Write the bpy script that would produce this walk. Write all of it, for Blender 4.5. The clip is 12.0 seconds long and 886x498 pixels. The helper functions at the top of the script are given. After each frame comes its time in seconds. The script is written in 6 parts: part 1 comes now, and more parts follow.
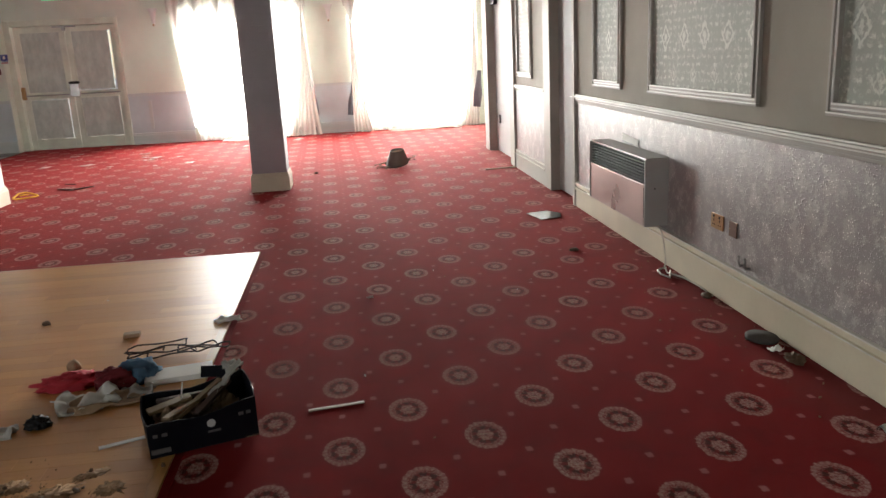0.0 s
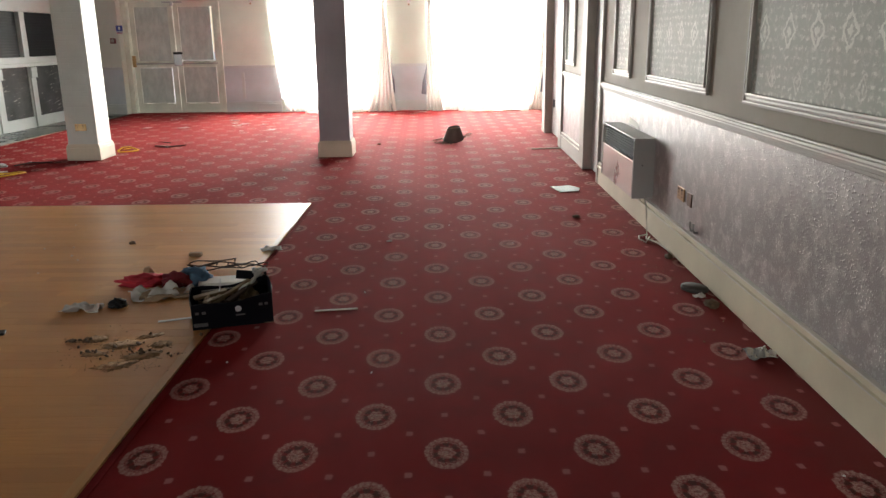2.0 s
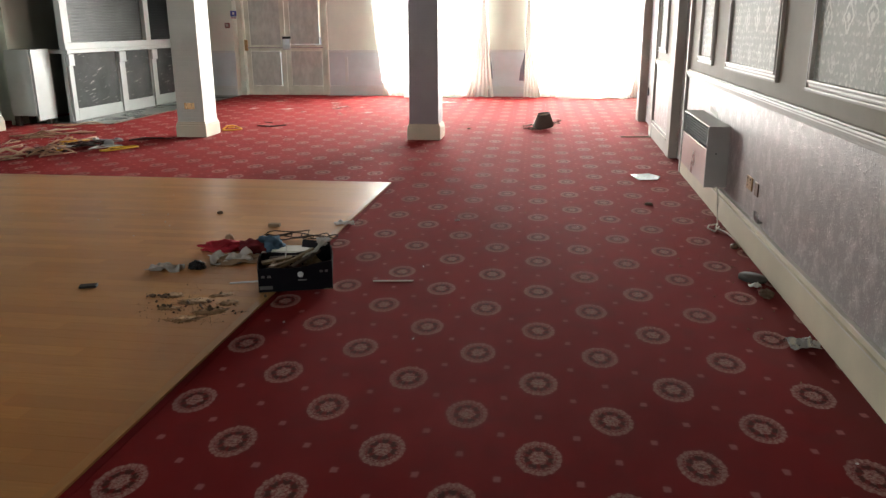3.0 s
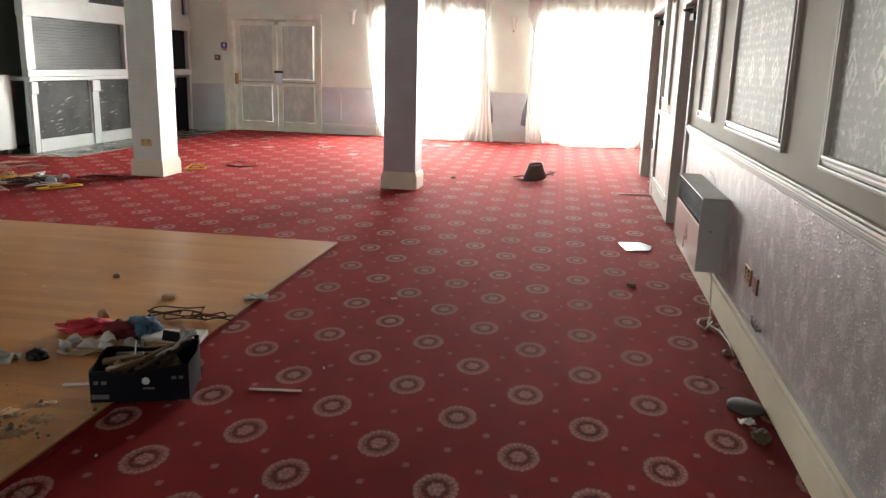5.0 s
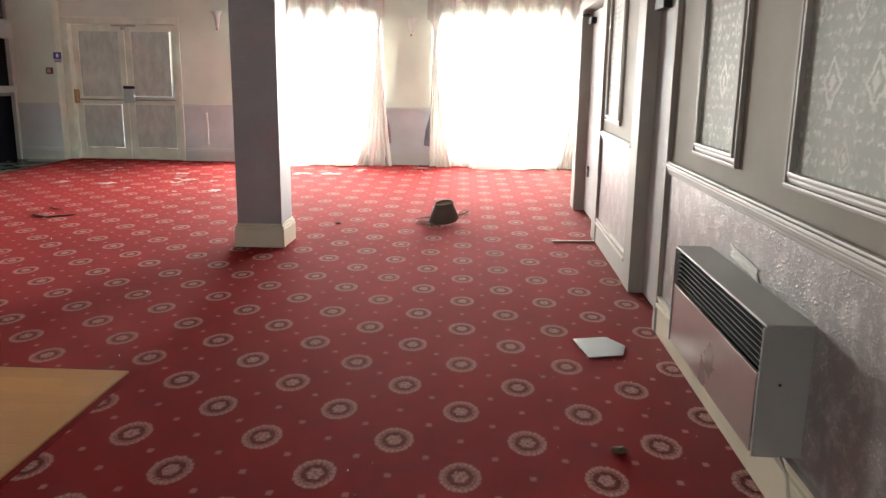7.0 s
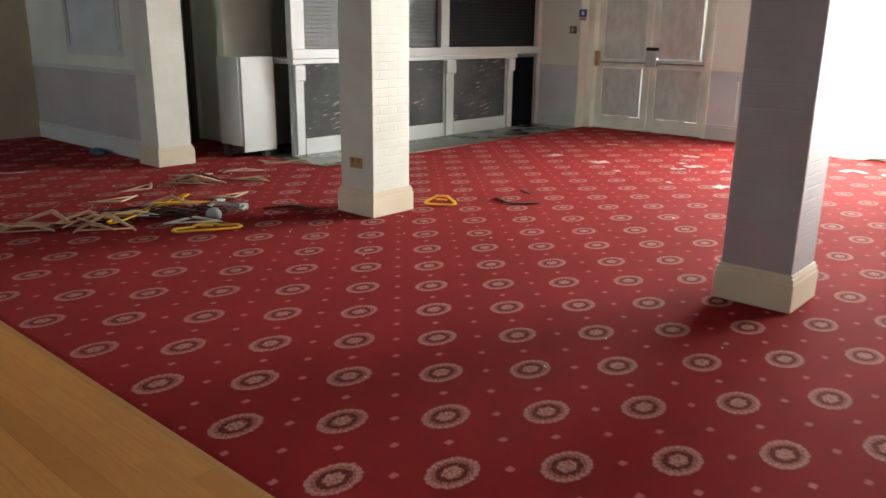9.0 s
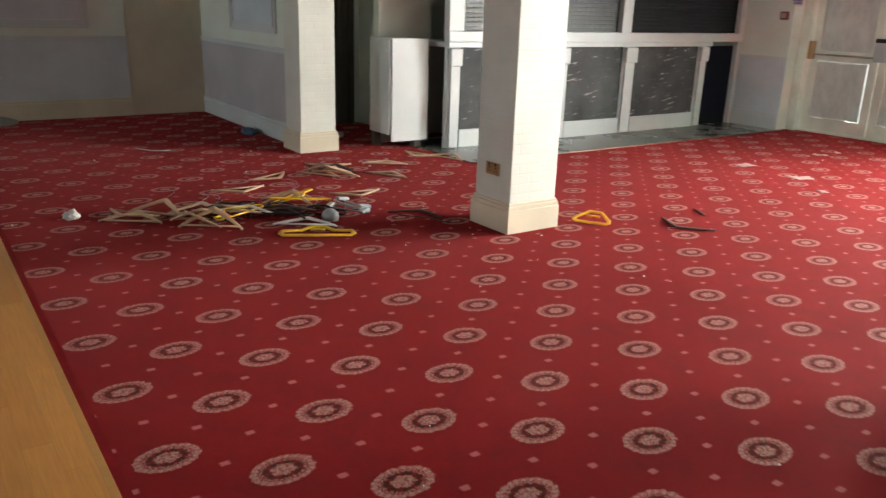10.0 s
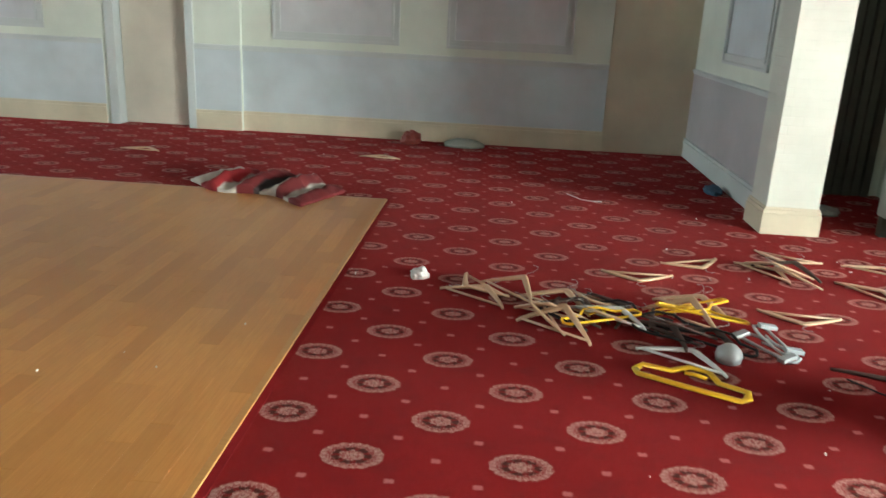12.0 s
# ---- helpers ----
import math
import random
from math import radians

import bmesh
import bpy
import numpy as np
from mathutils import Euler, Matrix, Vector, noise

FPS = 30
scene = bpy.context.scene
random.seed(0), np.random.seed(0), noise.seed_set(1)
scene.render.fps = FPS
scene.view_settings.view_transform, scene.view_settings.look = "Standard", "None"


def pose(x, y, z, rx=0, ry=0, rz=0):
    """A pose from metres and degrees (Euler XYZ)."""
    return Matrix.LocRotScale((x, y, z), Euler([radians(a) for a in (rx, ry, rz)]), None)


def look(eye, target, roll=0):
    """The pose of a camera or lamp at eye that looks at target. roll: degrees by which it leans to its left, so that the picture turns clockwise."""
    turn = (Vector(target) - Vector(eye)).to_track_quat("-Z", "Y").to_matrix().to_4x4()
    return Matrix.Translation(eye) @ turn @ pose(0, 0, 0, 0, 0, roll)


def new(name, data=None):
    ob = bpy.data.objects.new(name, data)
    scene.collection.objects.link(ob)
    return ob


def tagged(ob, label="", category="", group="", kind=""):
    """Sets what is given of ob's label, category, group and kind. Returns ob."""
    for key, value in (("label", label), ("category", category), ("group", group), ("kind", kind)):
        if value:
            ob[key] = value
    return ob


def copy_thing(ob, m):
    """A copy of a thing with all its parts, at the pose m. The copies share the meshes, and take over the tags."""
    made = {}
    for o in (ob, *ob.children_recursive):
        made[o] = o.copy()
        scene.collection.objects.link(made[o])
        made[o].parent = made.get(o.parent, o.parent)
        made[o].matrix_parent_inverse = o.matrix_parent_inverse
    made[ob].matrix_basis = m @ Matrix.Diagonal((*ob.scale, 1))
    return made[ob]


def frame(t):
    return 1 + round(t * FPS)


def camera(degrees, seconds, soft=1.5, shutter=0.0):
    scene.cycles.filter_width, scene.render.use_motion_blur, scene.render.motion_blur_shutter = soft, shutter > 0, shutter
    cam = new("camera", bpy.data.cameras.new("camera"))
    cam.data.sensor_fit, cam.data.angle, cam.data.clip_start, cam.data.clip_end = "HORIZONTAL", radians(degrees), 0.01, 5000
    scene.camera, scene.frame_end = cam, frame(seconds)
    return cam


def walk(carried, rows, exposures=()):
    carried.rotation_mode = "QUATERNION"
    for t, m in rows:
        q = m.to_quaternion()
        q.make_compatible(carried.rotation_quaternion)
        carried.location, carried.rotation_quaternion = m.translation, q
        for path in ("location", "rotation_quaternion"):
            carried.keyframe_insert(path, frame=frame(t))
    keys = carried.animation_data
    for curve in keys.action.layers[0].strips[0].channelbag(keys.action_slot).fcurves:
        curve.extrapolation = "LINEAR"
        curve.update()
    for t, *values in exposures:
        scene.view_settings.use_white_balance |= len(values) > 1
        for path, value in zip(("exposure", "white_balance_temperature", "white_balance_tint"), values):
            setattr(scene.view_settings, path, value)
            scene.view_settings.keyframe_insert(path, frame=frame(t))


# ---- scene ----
cam = camera(59.4, 12.0, soft=1.4, shutter=0.2)
PATH = [
    (0, (0.036, -0.106, 1.52), (0.249, 1.82, 1.025), -2.9),
    (0.5, (0.16, -0.427, 1.494), (0.251, 1.512, 1.012), -0.7),
    (1, (0.269, -0.702, 1.501), (0.26, 1.242, 1.031), -1.6),
    (1.5, (0.403, -0.958, 1.502), (0.415, 0.979, 1.005), -1.4),
    (2, (0.526, -1.131, 1.52), (0.516, 0.799, 0.995), -0.7),
    (2.5, (0.691, -1.284, 1.502), (0.488, 0.634, 0.974), 0.8),
    (2.7, (0.757, -1.305, 1.499), (0.488, 0.597, 0.945), -0.7),
    (4.3, (1.026, -0.811, 1.508), (0.712, 1.102, 1.017), 2.8),
    (4.5, (1.08, -0.651, 1.504), (0.782, 1.269, 1.03), 2.5),
    (5, (1.211, -0.096, 1.516), (0.885, 1.822, 1.054), 1.6),
    (5.5, (1.187, 0.463, 1.517), (0.865, 2.379, 1.041), 0.7),
    (6, (1.186, 1.106, 1.52), (1.015, 3.051, 1.087), 1.1),
    (6.5, (1.124, 1.794, 1.544), (0.959, 3.745, 1.138), 1.3),
    (6.7, (1.091, 2.046, 1.54), (0.997, 3.999, 1.121), 0.8),
    (8.3, (0.879, 4.008, 1.51), (0.224, 5.825, 0.991), 0.9),
    (8.5, (0.82, 4.245, 1.512), (-0.073, 5.955, 0.982), 0.7),
    (9, (0.54, 4.812, 1.516), (-0.736, 6.254, 0.972), 0.7),
    (9.5, (0.249, 5.321, 1.516), (-1.149, 6.638, 0.959), 0.8),
    (10, (0.006, 5.748, 1.538), (-1.559, 6.84, 0.938), 1.8),
    (10.5, (-0.354, 6.102, 1.527), (-2.067, 6.941, 0.925), 2.4),
    (11, (-0.732, 6.445, 1.494), (-2.561, 6.965, 0.873), 2.8),
    (11.5, (-1.077, 6.785, 1.522), (-2.956, 6.965, 0.862), 3.2),
    (12, (-1.471, 7.054, 1.553), (-3.378, 6.926, 0.965), 2.8),
]
walk(cam, [(t, look(eye, target, roll)) for t, eye, target, roll in PATH], [(0, -0.25, 6500, 10), (2.5, -0.18, 6500, 10), (5.0, -0.08, 6500, 10), (6.0, -0.2, 6500, 10), (6.5, -0.25, 6500, 10), (7.5, -0.35, 6500, 10), (8.5, -0.45, 6500, 10), (9.5, -0.08, 6500, 10), (10.5, 0.16, 6400, 8), (11.5, 0.5, 6200, 3), (12, 0.7, 6150, 1)])

# ---- world, daylight through the two tall windows ----
world = bpy.data.worlds.new("sky")
scene.world = world
world.use_nodes = True
wn = world.node_tree.nodes
sky = wn.new("ShaderNodeTexSky")
sky.sky_type, sky.sun_disc, sky.sun_elevation, sky.sun_rotation = "NISHITA", False, radians(48), radians(20)
world.node_tree.links.new(sky.outputs[0], wn["Background"].inputs[0])
wn["Background"].inputs[1].default_value = 0.12

sun = new("sun", bpy.data.lights.new("sun", "SUN"))
sun.data.energy, sun.data.angle, sun.data.color = 0.8, radians(12), (1, 0.96, 0.9)
sun.matrix_world = look((4, 30, 20), (0, 16, 0))

for wx, ww, power in ((-1.92, 2.3, 1600), (1.42, 2.4, 1650)):
    lamp = new("window_and_fill_light", bpy.data.lights.new("window_and_fill_light", "AREA"))
    lamp.data.shape, lamp.data.size, lamp.data.size_y = "RECTANGLE", ww, 2.5
    lamp.data.energy, lamp.data.color = power, (1.0, 0.99, 0.93)
    lamp.data.spread = radians(128)   # the deep reveal narrows it
    lamp.matrix_world = look((wx, 16.5, 1.5), (wx, 0, 0.9))
side = new("window_and_fill_light", bpy.data.lights.new("window_and_fill_light", "AREA"))   # added fill for the west wall and stub wall, behind an invented south window
side.data.shape, side.data.size, side.data.size_y, side.data.energy, side.data.color = "RECTANGLE", 2.9, 1.9, 380, (0.93, 0.98, 1.0)
side.matrix_world = look((-8.6, -9.75, 1.75), (-8.6, 0, 1.75))
porch = new("porch_light", bpy.data.lights.new("porch_light", "AREA"))   # daylight behind the double doors
porch.data.shape, porch.data.size, porch.data.size_y, porch.data.energy = "RECTANGLE", 3.4, 2.6, 260
porch.matrix_world = look((-5.2, 16.9, 1.2), (-5.2, 0, 1.2))


# ---- materials ----
class Nodes:
    """Short calls for building a node material."""

    def __init__(self, name):
        self.mat = bpy.data.materials.new(name)
        self.mat.use_nodes = True
        self.tree = self.mat.node_tree
        self.out = self.tree.nodes["Material Output"]
        self.bsdf = self.tree.nodes["Principled BSDF"]
        self.pos = self.add("ShaderNodeNewGeometry").outputs["Position"]

    def add(self, kind, **values):
        node = self.tree.nodes.new(kind)
        for key, value in values.items():
            setattr(node, key, value)
        return node

    def put(self, socket, value):
        if isinstance(value, bpy.types.NodeSocket):
            self.tree.links.new(value, socket)
        else:
            socket.default_value = value

    def math(self, op, *args):
        node = self.add("ShaderNodeMath", operation=op)
        for socket, value in zip(node.inputs, args):
            self.put(socket, value)
        return node.outputs[0]

    def noise(self, scale, detail=4.0, vector=None, rough=0.55):
        node = self.add("ShaderNodeTexNoise")
        node.inputs["Scale"].default_value = scale
        node.inputs["Detail"].default_value = detail
        node.inputs["Roughness"].default_value = rough
        self.put(node.inputs["Vector"], vector or self.pos)
        return node.outputs[0]

    def stretch(self, sx, sy, sz, vector=None):
        node = self.add("ShaderNodeVectorMath", operation="MULTIPLY")
        self.put(node.inputs[0], vector or self.pos)
        node.inputs[1].default_value = (sx, sy, sz)
        return node.outputs[0]

    def xyz(self, vector=None):
        node = self.add("ShaderNodeSeparateXYZ")
        self.put(node.inputs[0], vector or self.pos)
        return node.outputs

    def ramp(self, value, *stops):
        node = self.add("ShaderNodeValToRGB")
        e = node.color_ramp.elements
        while len(e) < len(stops):
            e.new(0.5)
        for el, (p, c) in zip(e, stops):
            el.position = p
            el.color = (c, c, c, 1) if isinstance(c, (int, float)) else (*c, 1)
        self.put(node.inputs[0], value)
        return node.outputs[0]

    def mix(self, fac, a, b):
        node = self.add("ShaderNodeMix", data_type="RGBA")
        self.put(node.inputs[0], fac)
        for k, c in ((6, a), (7, b)):
            self.put(node.inputs[k], (*c, 1) if isinstance(c, tuple) else c)
        return node.outputs[2]

    def step(self, value, lo, hi):
        """0 below lo, 1 above hi, smooth between."""
        node = self.add("ShaderNodeMapRange", interpolation_type="SMOOTHSTEP")
        self.put(node.inputs[0], value)
        node.inputs[1].default_value, node.inputs[2].default_value = lo, hi
        return node.outputs[0]

    def bump(self, height, strength, distance):
        node = self.add("ShaderNodeBump")
        node.inputs["Strength"].default_value = strength
        node.inputs["Distance"].default_value = distance
        self.put(node.inputs["Height"], height)
        self.put(self.bsdf.inputs["Normal"], node.outputs[0])

    def finish(self, colour, rough=0.6, metal=0.0, spec=0.5):
        self.put(self.bsdf.inputs["Base Color"], (*colour, 1) if isinstance(colour, tuple) else colour)
        self.put(self.bsdf.inputs["Roughness"], rough)
        self.put(self.bsdf.inputs["Metallic"], metal)
        self.put(self.bsdf.inputs["Specular IOR Level"], spec)
        return self.mat


def shade(c, k):
    return tuple(min(1.0, v * k) for v in c)


def plain(name, colour, rough=0.6, metal=0.0, grain=60.0, stain=1.6, depth=0.0006, spread=0.16, spec=0.5):
    """Painted, plastic or metal surface with grain, broad stains and a fine relief."""
    n = Nodes(name)
    fine, broad = n.noise(grain, 3), n.noise(stain, 5)
    col = n.mix(n.ramp(broad, (0.3, 0.0), (0.7, 1.0)), shade(colour, 1 - spread), shade(colour, 1 + spread * 0.5))
    col = n.mix(n.math("MULTIPLY", fine, 0.25), col, shade(colour, 0.72))
    n.bump(fine, 0.5, depth)
    r = n.math("ADD", n.math("MULTIPLY", broad, 0.2), rough - 0.1)
    return n.finish(col, r, metal, spec)


def ledge_trim():
    """Taupe moulding, mixed paler where its faces turn upward."""
    n = Nodes("taupe moulding with pale ledges")
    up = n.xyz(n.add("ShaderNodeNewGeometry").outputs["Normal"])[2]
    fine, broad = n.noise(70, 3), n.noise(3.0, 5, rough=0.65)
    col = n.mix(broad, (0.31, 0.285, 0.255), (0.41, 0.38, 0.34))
    overlay = n.math("MULTIPLY", n.step(up, 0.15, 0.5), n.math("ADD", n.math("MULTIPLY", broad, 0.6), 0.2))
    col = n.mix(overlay, col, (0.80, 0.77, 0.71))
    col = n.mix(n.math("MULTIPLY", fine, 0.2), col, (0.3, 0.28, 0.26))
    n.bump(fine, 0.5, 0.0006)
    return n.finish(col, 0.6, 0.0, 0.14)


def carpet_material():
    """Red carpet woven with round medallions on a half-drop lattice and small flowers between."""
    n = Nodes("red medallion carpet")
    hx, hy, lean, ox, oy = 0.2859, 0.30576, 0.02594, 0.2705, -0.0241   # half-drop pitch, skew to the walls, a medallion's centre
    x, y, _ = n.xyz()
    x = n.math("ADD", n.math("SUBTRACT", x, ox), n.math("MULTIPLY", n.math("SUBTRACT", n.noise(38, 2), 0.5), 0.012))
    y = n.math("ADD", n.math("SUBTRACT", y, oy), n.math("MULTIPLY", n.math("SUBTRACT", n.noise(31, 2), 0.5), 0.012))
    i = n.math("ADD", n.math("MULTIPLY", x, math.cos(lean) / hx), n.math("MULTIPLY", y, math.sin(lean) / hx))
    j = n.math("SUBTRACT", n.math("MULTIPLY", y, math.cos(lean) / hy), n.math("MULTIPLY", x, math.sin(lean) / hy))
    u = n.math("MULTIPLY", n.math("ADD", i, j), 0.5)
    v = n.math("MULTIPLY", n.math("SUBTRACT", i, j), 0.5)

    def near(val):
        return n.math("SUBTRACT", val, n.math("ROUND", val))

    fu, fv = near(u), near(v)

    def oval(a, b, sx, sy):
        """Distance and angle from the middle of a motif that is longer than wide."""
        dx, dy = n.math("MULTIPLY", n.math("ADD", a, b), hx / sx), n.math("MULTIPLY", n.math("SUBTRACT", a, b), hy / sy)
        return n.math("SQRT", n.math("ADD", n.math("MULTIPLY", dx, dx), n.math("MULTIPLY", dy, dy))), n.math("ARCTAN2", dx, dy)

    r, ang = oval(fu, fv, 0.80, 1.10)
    lobes = n.math("ADD", n.math("MULTIPLY", n.math("COSINE", n.math("MULTIPLY", ang, 14.0)), 0.0014), n.math("MULTIPLY", n.math("SUBTRACT", n.noise(62, 3), 0.5), 0.024))
    rs = n.math("ADD", r, lobes)
    petals = n.math("MULTIPLY", n.math("COSINE", n.math("MULTIPLY", ang, 6.0)), 0.003)
    rp = n.math("ADD", r, petals)

    def band(val, a, b, s=0.004):
        return n.math("SUBTRACT", n.step(val, a - s, a + s), n.step(val, b - s, b + s))

    speck = n.step(n.noise(110, 2), 0.40, 0.62)
    beads = n.math("ADD", n.math("MULTIPLY", n.math("COSINE", n.math("MULTIPLY", ang, 22.0)), 0.2), 0.8)
    rim = n.math("MULTIPLY", band(rs, 0.084, 0.105, 0.004), beads)
    ring = n.math("ADD", n.math("MULTIPLY", rim, n.math("ADD", n.math("MULTIPLY", speck, 0.35), 0.6)), n.math("MULTIPLY", band(rs, 0.066, 0.084, 0.006), n.math("ADD", n.math("MULTIPLY", speck, 0.5), 0.1)))
    broken = n.math("ADD", n.math("MULTIPLY", n.step(n.math("ADD", n.math("COSINE", n.math("MULTIPLY", ang, 7.0)), n.math("MULTIPLY", n.noise(60, 2), 2.0)), 0.2, 1.0), 0.65), 0.35)
    heart = n.math("MULTIPLY", band(n.math("ADD", rp, n.math("MULTIPLY", n.math("SUBTRACT", n.noise(90, 2), 0.5), 0.03)), -0.05, 0.040, 0.006), n.math("ADD", n.math("MULTIPLY", speck, 0.35), 0.75))
    heart = n.math("MULTIPLY", heart, n.math("ADD", n.math("MULTIPLY", n.step(n.noise(75, 3, rough=0.7), 0.40, 0.56), 0.7), 0.3))
    eye = n.math("MULTIPLY", n.math("SUBTRACT", 1.0, n.step(r, 0.008, 0.016)), 0.5)
    dark = n.math("MAXIMUM", n.math("MULTIPLY", band(n.math("ADD", rs, n.math("MULTIPLY", n.math("SUBTRACT", n.noise(85, 2), 0.5), 0.02)), 0.040, 0.068, 0.007), broken), eye)
    u2, v2 = n.math("MULTIPLY", u, 2.0), n.math("MULTIPLY", v, 2.0)
    gu, gv = near(u2), near(v2)
    r2, ang2 = oval(gu, gv, 1.7, 2.2)
    r2 = n.math("ADD", r2, n.math("MULTIPLY", n.math("COSINE", n.math("MULTIPLY", ang2, 4.0)), 0.002))
    dots = n.math("MULTIPLY", n.math("SUBTRACT", 1.0, n.step(r2, 0.011, 0.023)), n.step(r, 0.125, 0.13))
    tuft, worn, dirt = n.noise(420, 2), n.noise(0.9, 5), n.noise(5.0, 6, rough=0.7)
    red = n.mix(n.ramp(worn, (0.35, 0.0), (0.7, 1.0)), (0.183, 0.0092, 0.0098), (0.226, 0.0122, 0.0132))
    red = n.mix(n.math("MULTIPLY", tuft, 0.5), red, (0.095, 0.0045, 0.0065))
    red = n.mix(n.ramp(dirt, (0.48, 0.0), (0.78, 0.6)), red, (0.075, 0.010, 0.011))
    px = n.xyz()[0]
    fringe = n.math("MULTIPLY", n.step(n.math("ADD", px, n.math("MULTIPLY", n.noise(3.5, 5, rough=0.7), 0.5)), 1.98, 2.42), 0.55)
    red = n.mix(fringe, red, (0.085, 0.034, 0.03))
    beige = n.mix(n.noise(150, 2), (0.56, 0.40, 0.34), (0.28, 0.16, 0.135))
    col = n.mix(n.math("MULTIPLY", dark, 0.9), red, (0.04, 0.017, 0.013))
    col = n.mix(n.math("MULTIPLY", ring, 0.9), col, beige)
    col = n.mix(n.math("MULTIPLY", heart, 0.8), col, beige)
    col = n.mix(n.math("MULTIPLY", dots, 0.8), col, (0.38, 0.15, 0.14))
    n.bump(n.math("ADD", tuft, n.math("MULTIPLY", worn, 2.0)), 0.6, 0.004)
    mat = n.finish(col, 0.95, 0.0, 0.02)
    n.put(n.bsdf.inputs["Sheen Weight"], 0.15)
    n.put(n.bsdf.inputs["Sheen Roughness"], 0.3)
    n.put(n.bsdf.inputs["Sheen Tint"], (1.0, 0.2, 0.2, 1))
    return mat


def wood_material(name, light, deep, along="x", rough=0.22, grime=0.16):
    n = Nodes(name)
    info = n.add("ShaderNodeObjectInfo").outputs["Random"]
    island = n.add("ShaderNodeNewGeometry").outputs["Random Per Island"]
    rnd = n.math("FRACT", n.math("ADD", info, n.math("MULTIPLY", island, 3.7)))
    sc = (1.2, 22, 22) if along == "x" else (22, 1.2, 22) if along == "y" else (22, 22, 1.2)
    grain = n.noise(4.0, 6, n.stretch(*sc), 0.65)
    fibre = n.noise(16.0, 3, n.stretch(*sc))
    col = n.mix(n.ramp(grain, (0.22, 0.0), (0.8, 1.0)), deep, light)
    col = n.mix(n.math("MULTIPLY", rnd, 0.75), col, shade(deep, 0.88))
    col = n.mix(n.math("MULTIPLY", fibre, 0.06), col, shade(deep, 0.6))
    # grey dust lying over the grain
    overlay = n.noise(2.2, 6, rough=0.7)
    col = n.mix(n.ramp(overlay, (0.55, 0.0), (0.85, grime)), col, (0.24, 0.20, 0.16))
    n.bump(fibre, 0.3, 0.0005)
    return n.finish(col, n.math("ADD", n.math("MULTIPLY", overlay, 0.1), rough), 0.0, 0.6)


def embossed(name, colour, high):
    """Heavily embossed metallic wallpaper: a tangle of raised leaves."""
    n = Nodes(name)
    warp = n.add("ShaderNodeVectorMath", operation="ADD")
    n.put(warp.inputs[0], n.pos)
    nz = n.add("ShaderNodeTexNoise")
    nz.inputs["Scale"].default_value = 9.0
    n.put(nz.inputs["Vector"], n.pos)
    sc = n.add("ShaderNodeVectorMath", operation="SCALE")
    n.put(sc.inputs[0], nz.outputs["Color"])
    sc.inputs["Scale"].default_value = 0.03
    n.put(warp.inputs[1], sc.outputs[0])
    vor = n.add("ShaderNodeTexVoronoi", feature="SMOOTH_F1")
    vor.inputs["Scale"].default_value = 80.0
    n.put(vor.inputs["Vector"], n.stretch(1, 1.0, 0.8, warp.outputs[0]))
    fleck = n.math("SUBTRACT", 1.0, n.step(vor.outputs["Distance"], 0.10, 0.30))
    sprig = n.step(n.noise(9, 4), 0.42, 0.6)
    fine, broad = n.noise(150, 3), n.noise(1.4, 5)
    height = n.math("ADD", n.math("MULTIPLY", fleck, n.math("ADD", n.math("MULTIPLY", sprig, 0.9), 0.3)), n.math("MULTIPLY", fine, 0.4))
    _, py, pz = n.xyz()
    gy, gz = n.math("MULTIPLY", py, math.pi / 0.135), n.math("MULTIPLY", pz, math.pi / 0.17)
    lattice = n.math("ADD", n.math("MULTIPLY", n.math("COSINE", gy), n.math("COSINE", gz)), n.math("MULTIPLY", n.math("SUBTRACT", n.noise(24, 4, rough=0.7), 0.5), 3.2))
    motif = n.step(lattice, 0.15, 0.75)
    col = n.mix(n.math("MULTIPLY", motif, 0.2), colour, shade(high, 0.8))
    # glints on the raised flecks are painted in with the pale colour
    col = n.mix(n.math("MULTIPLY", n.math("MULTIPLY", fleck, n.math("ADD", n.math("MULTIPLY", motif, 0.7), 0.2)), 0.8), col, high)
    col = n.mix(n.ramp(broad, (0.4, 0.0), (0.75, 0.45)), col, shade(colour, 0.8))
    blotch = n.math("MULTIPLY", n.step(n.noise(17, 5, rough=0.7), 0.5, 0.66), 0.4)
    col = n.mix(blotch, col, shade(high, 0.72))
    n.bump(height, 0.75, 0.003)
    return n.finish(col, n.math("ADD", n.math("MULTIPLY", fine, 0.25), 0.24), 0.0, 0.45)


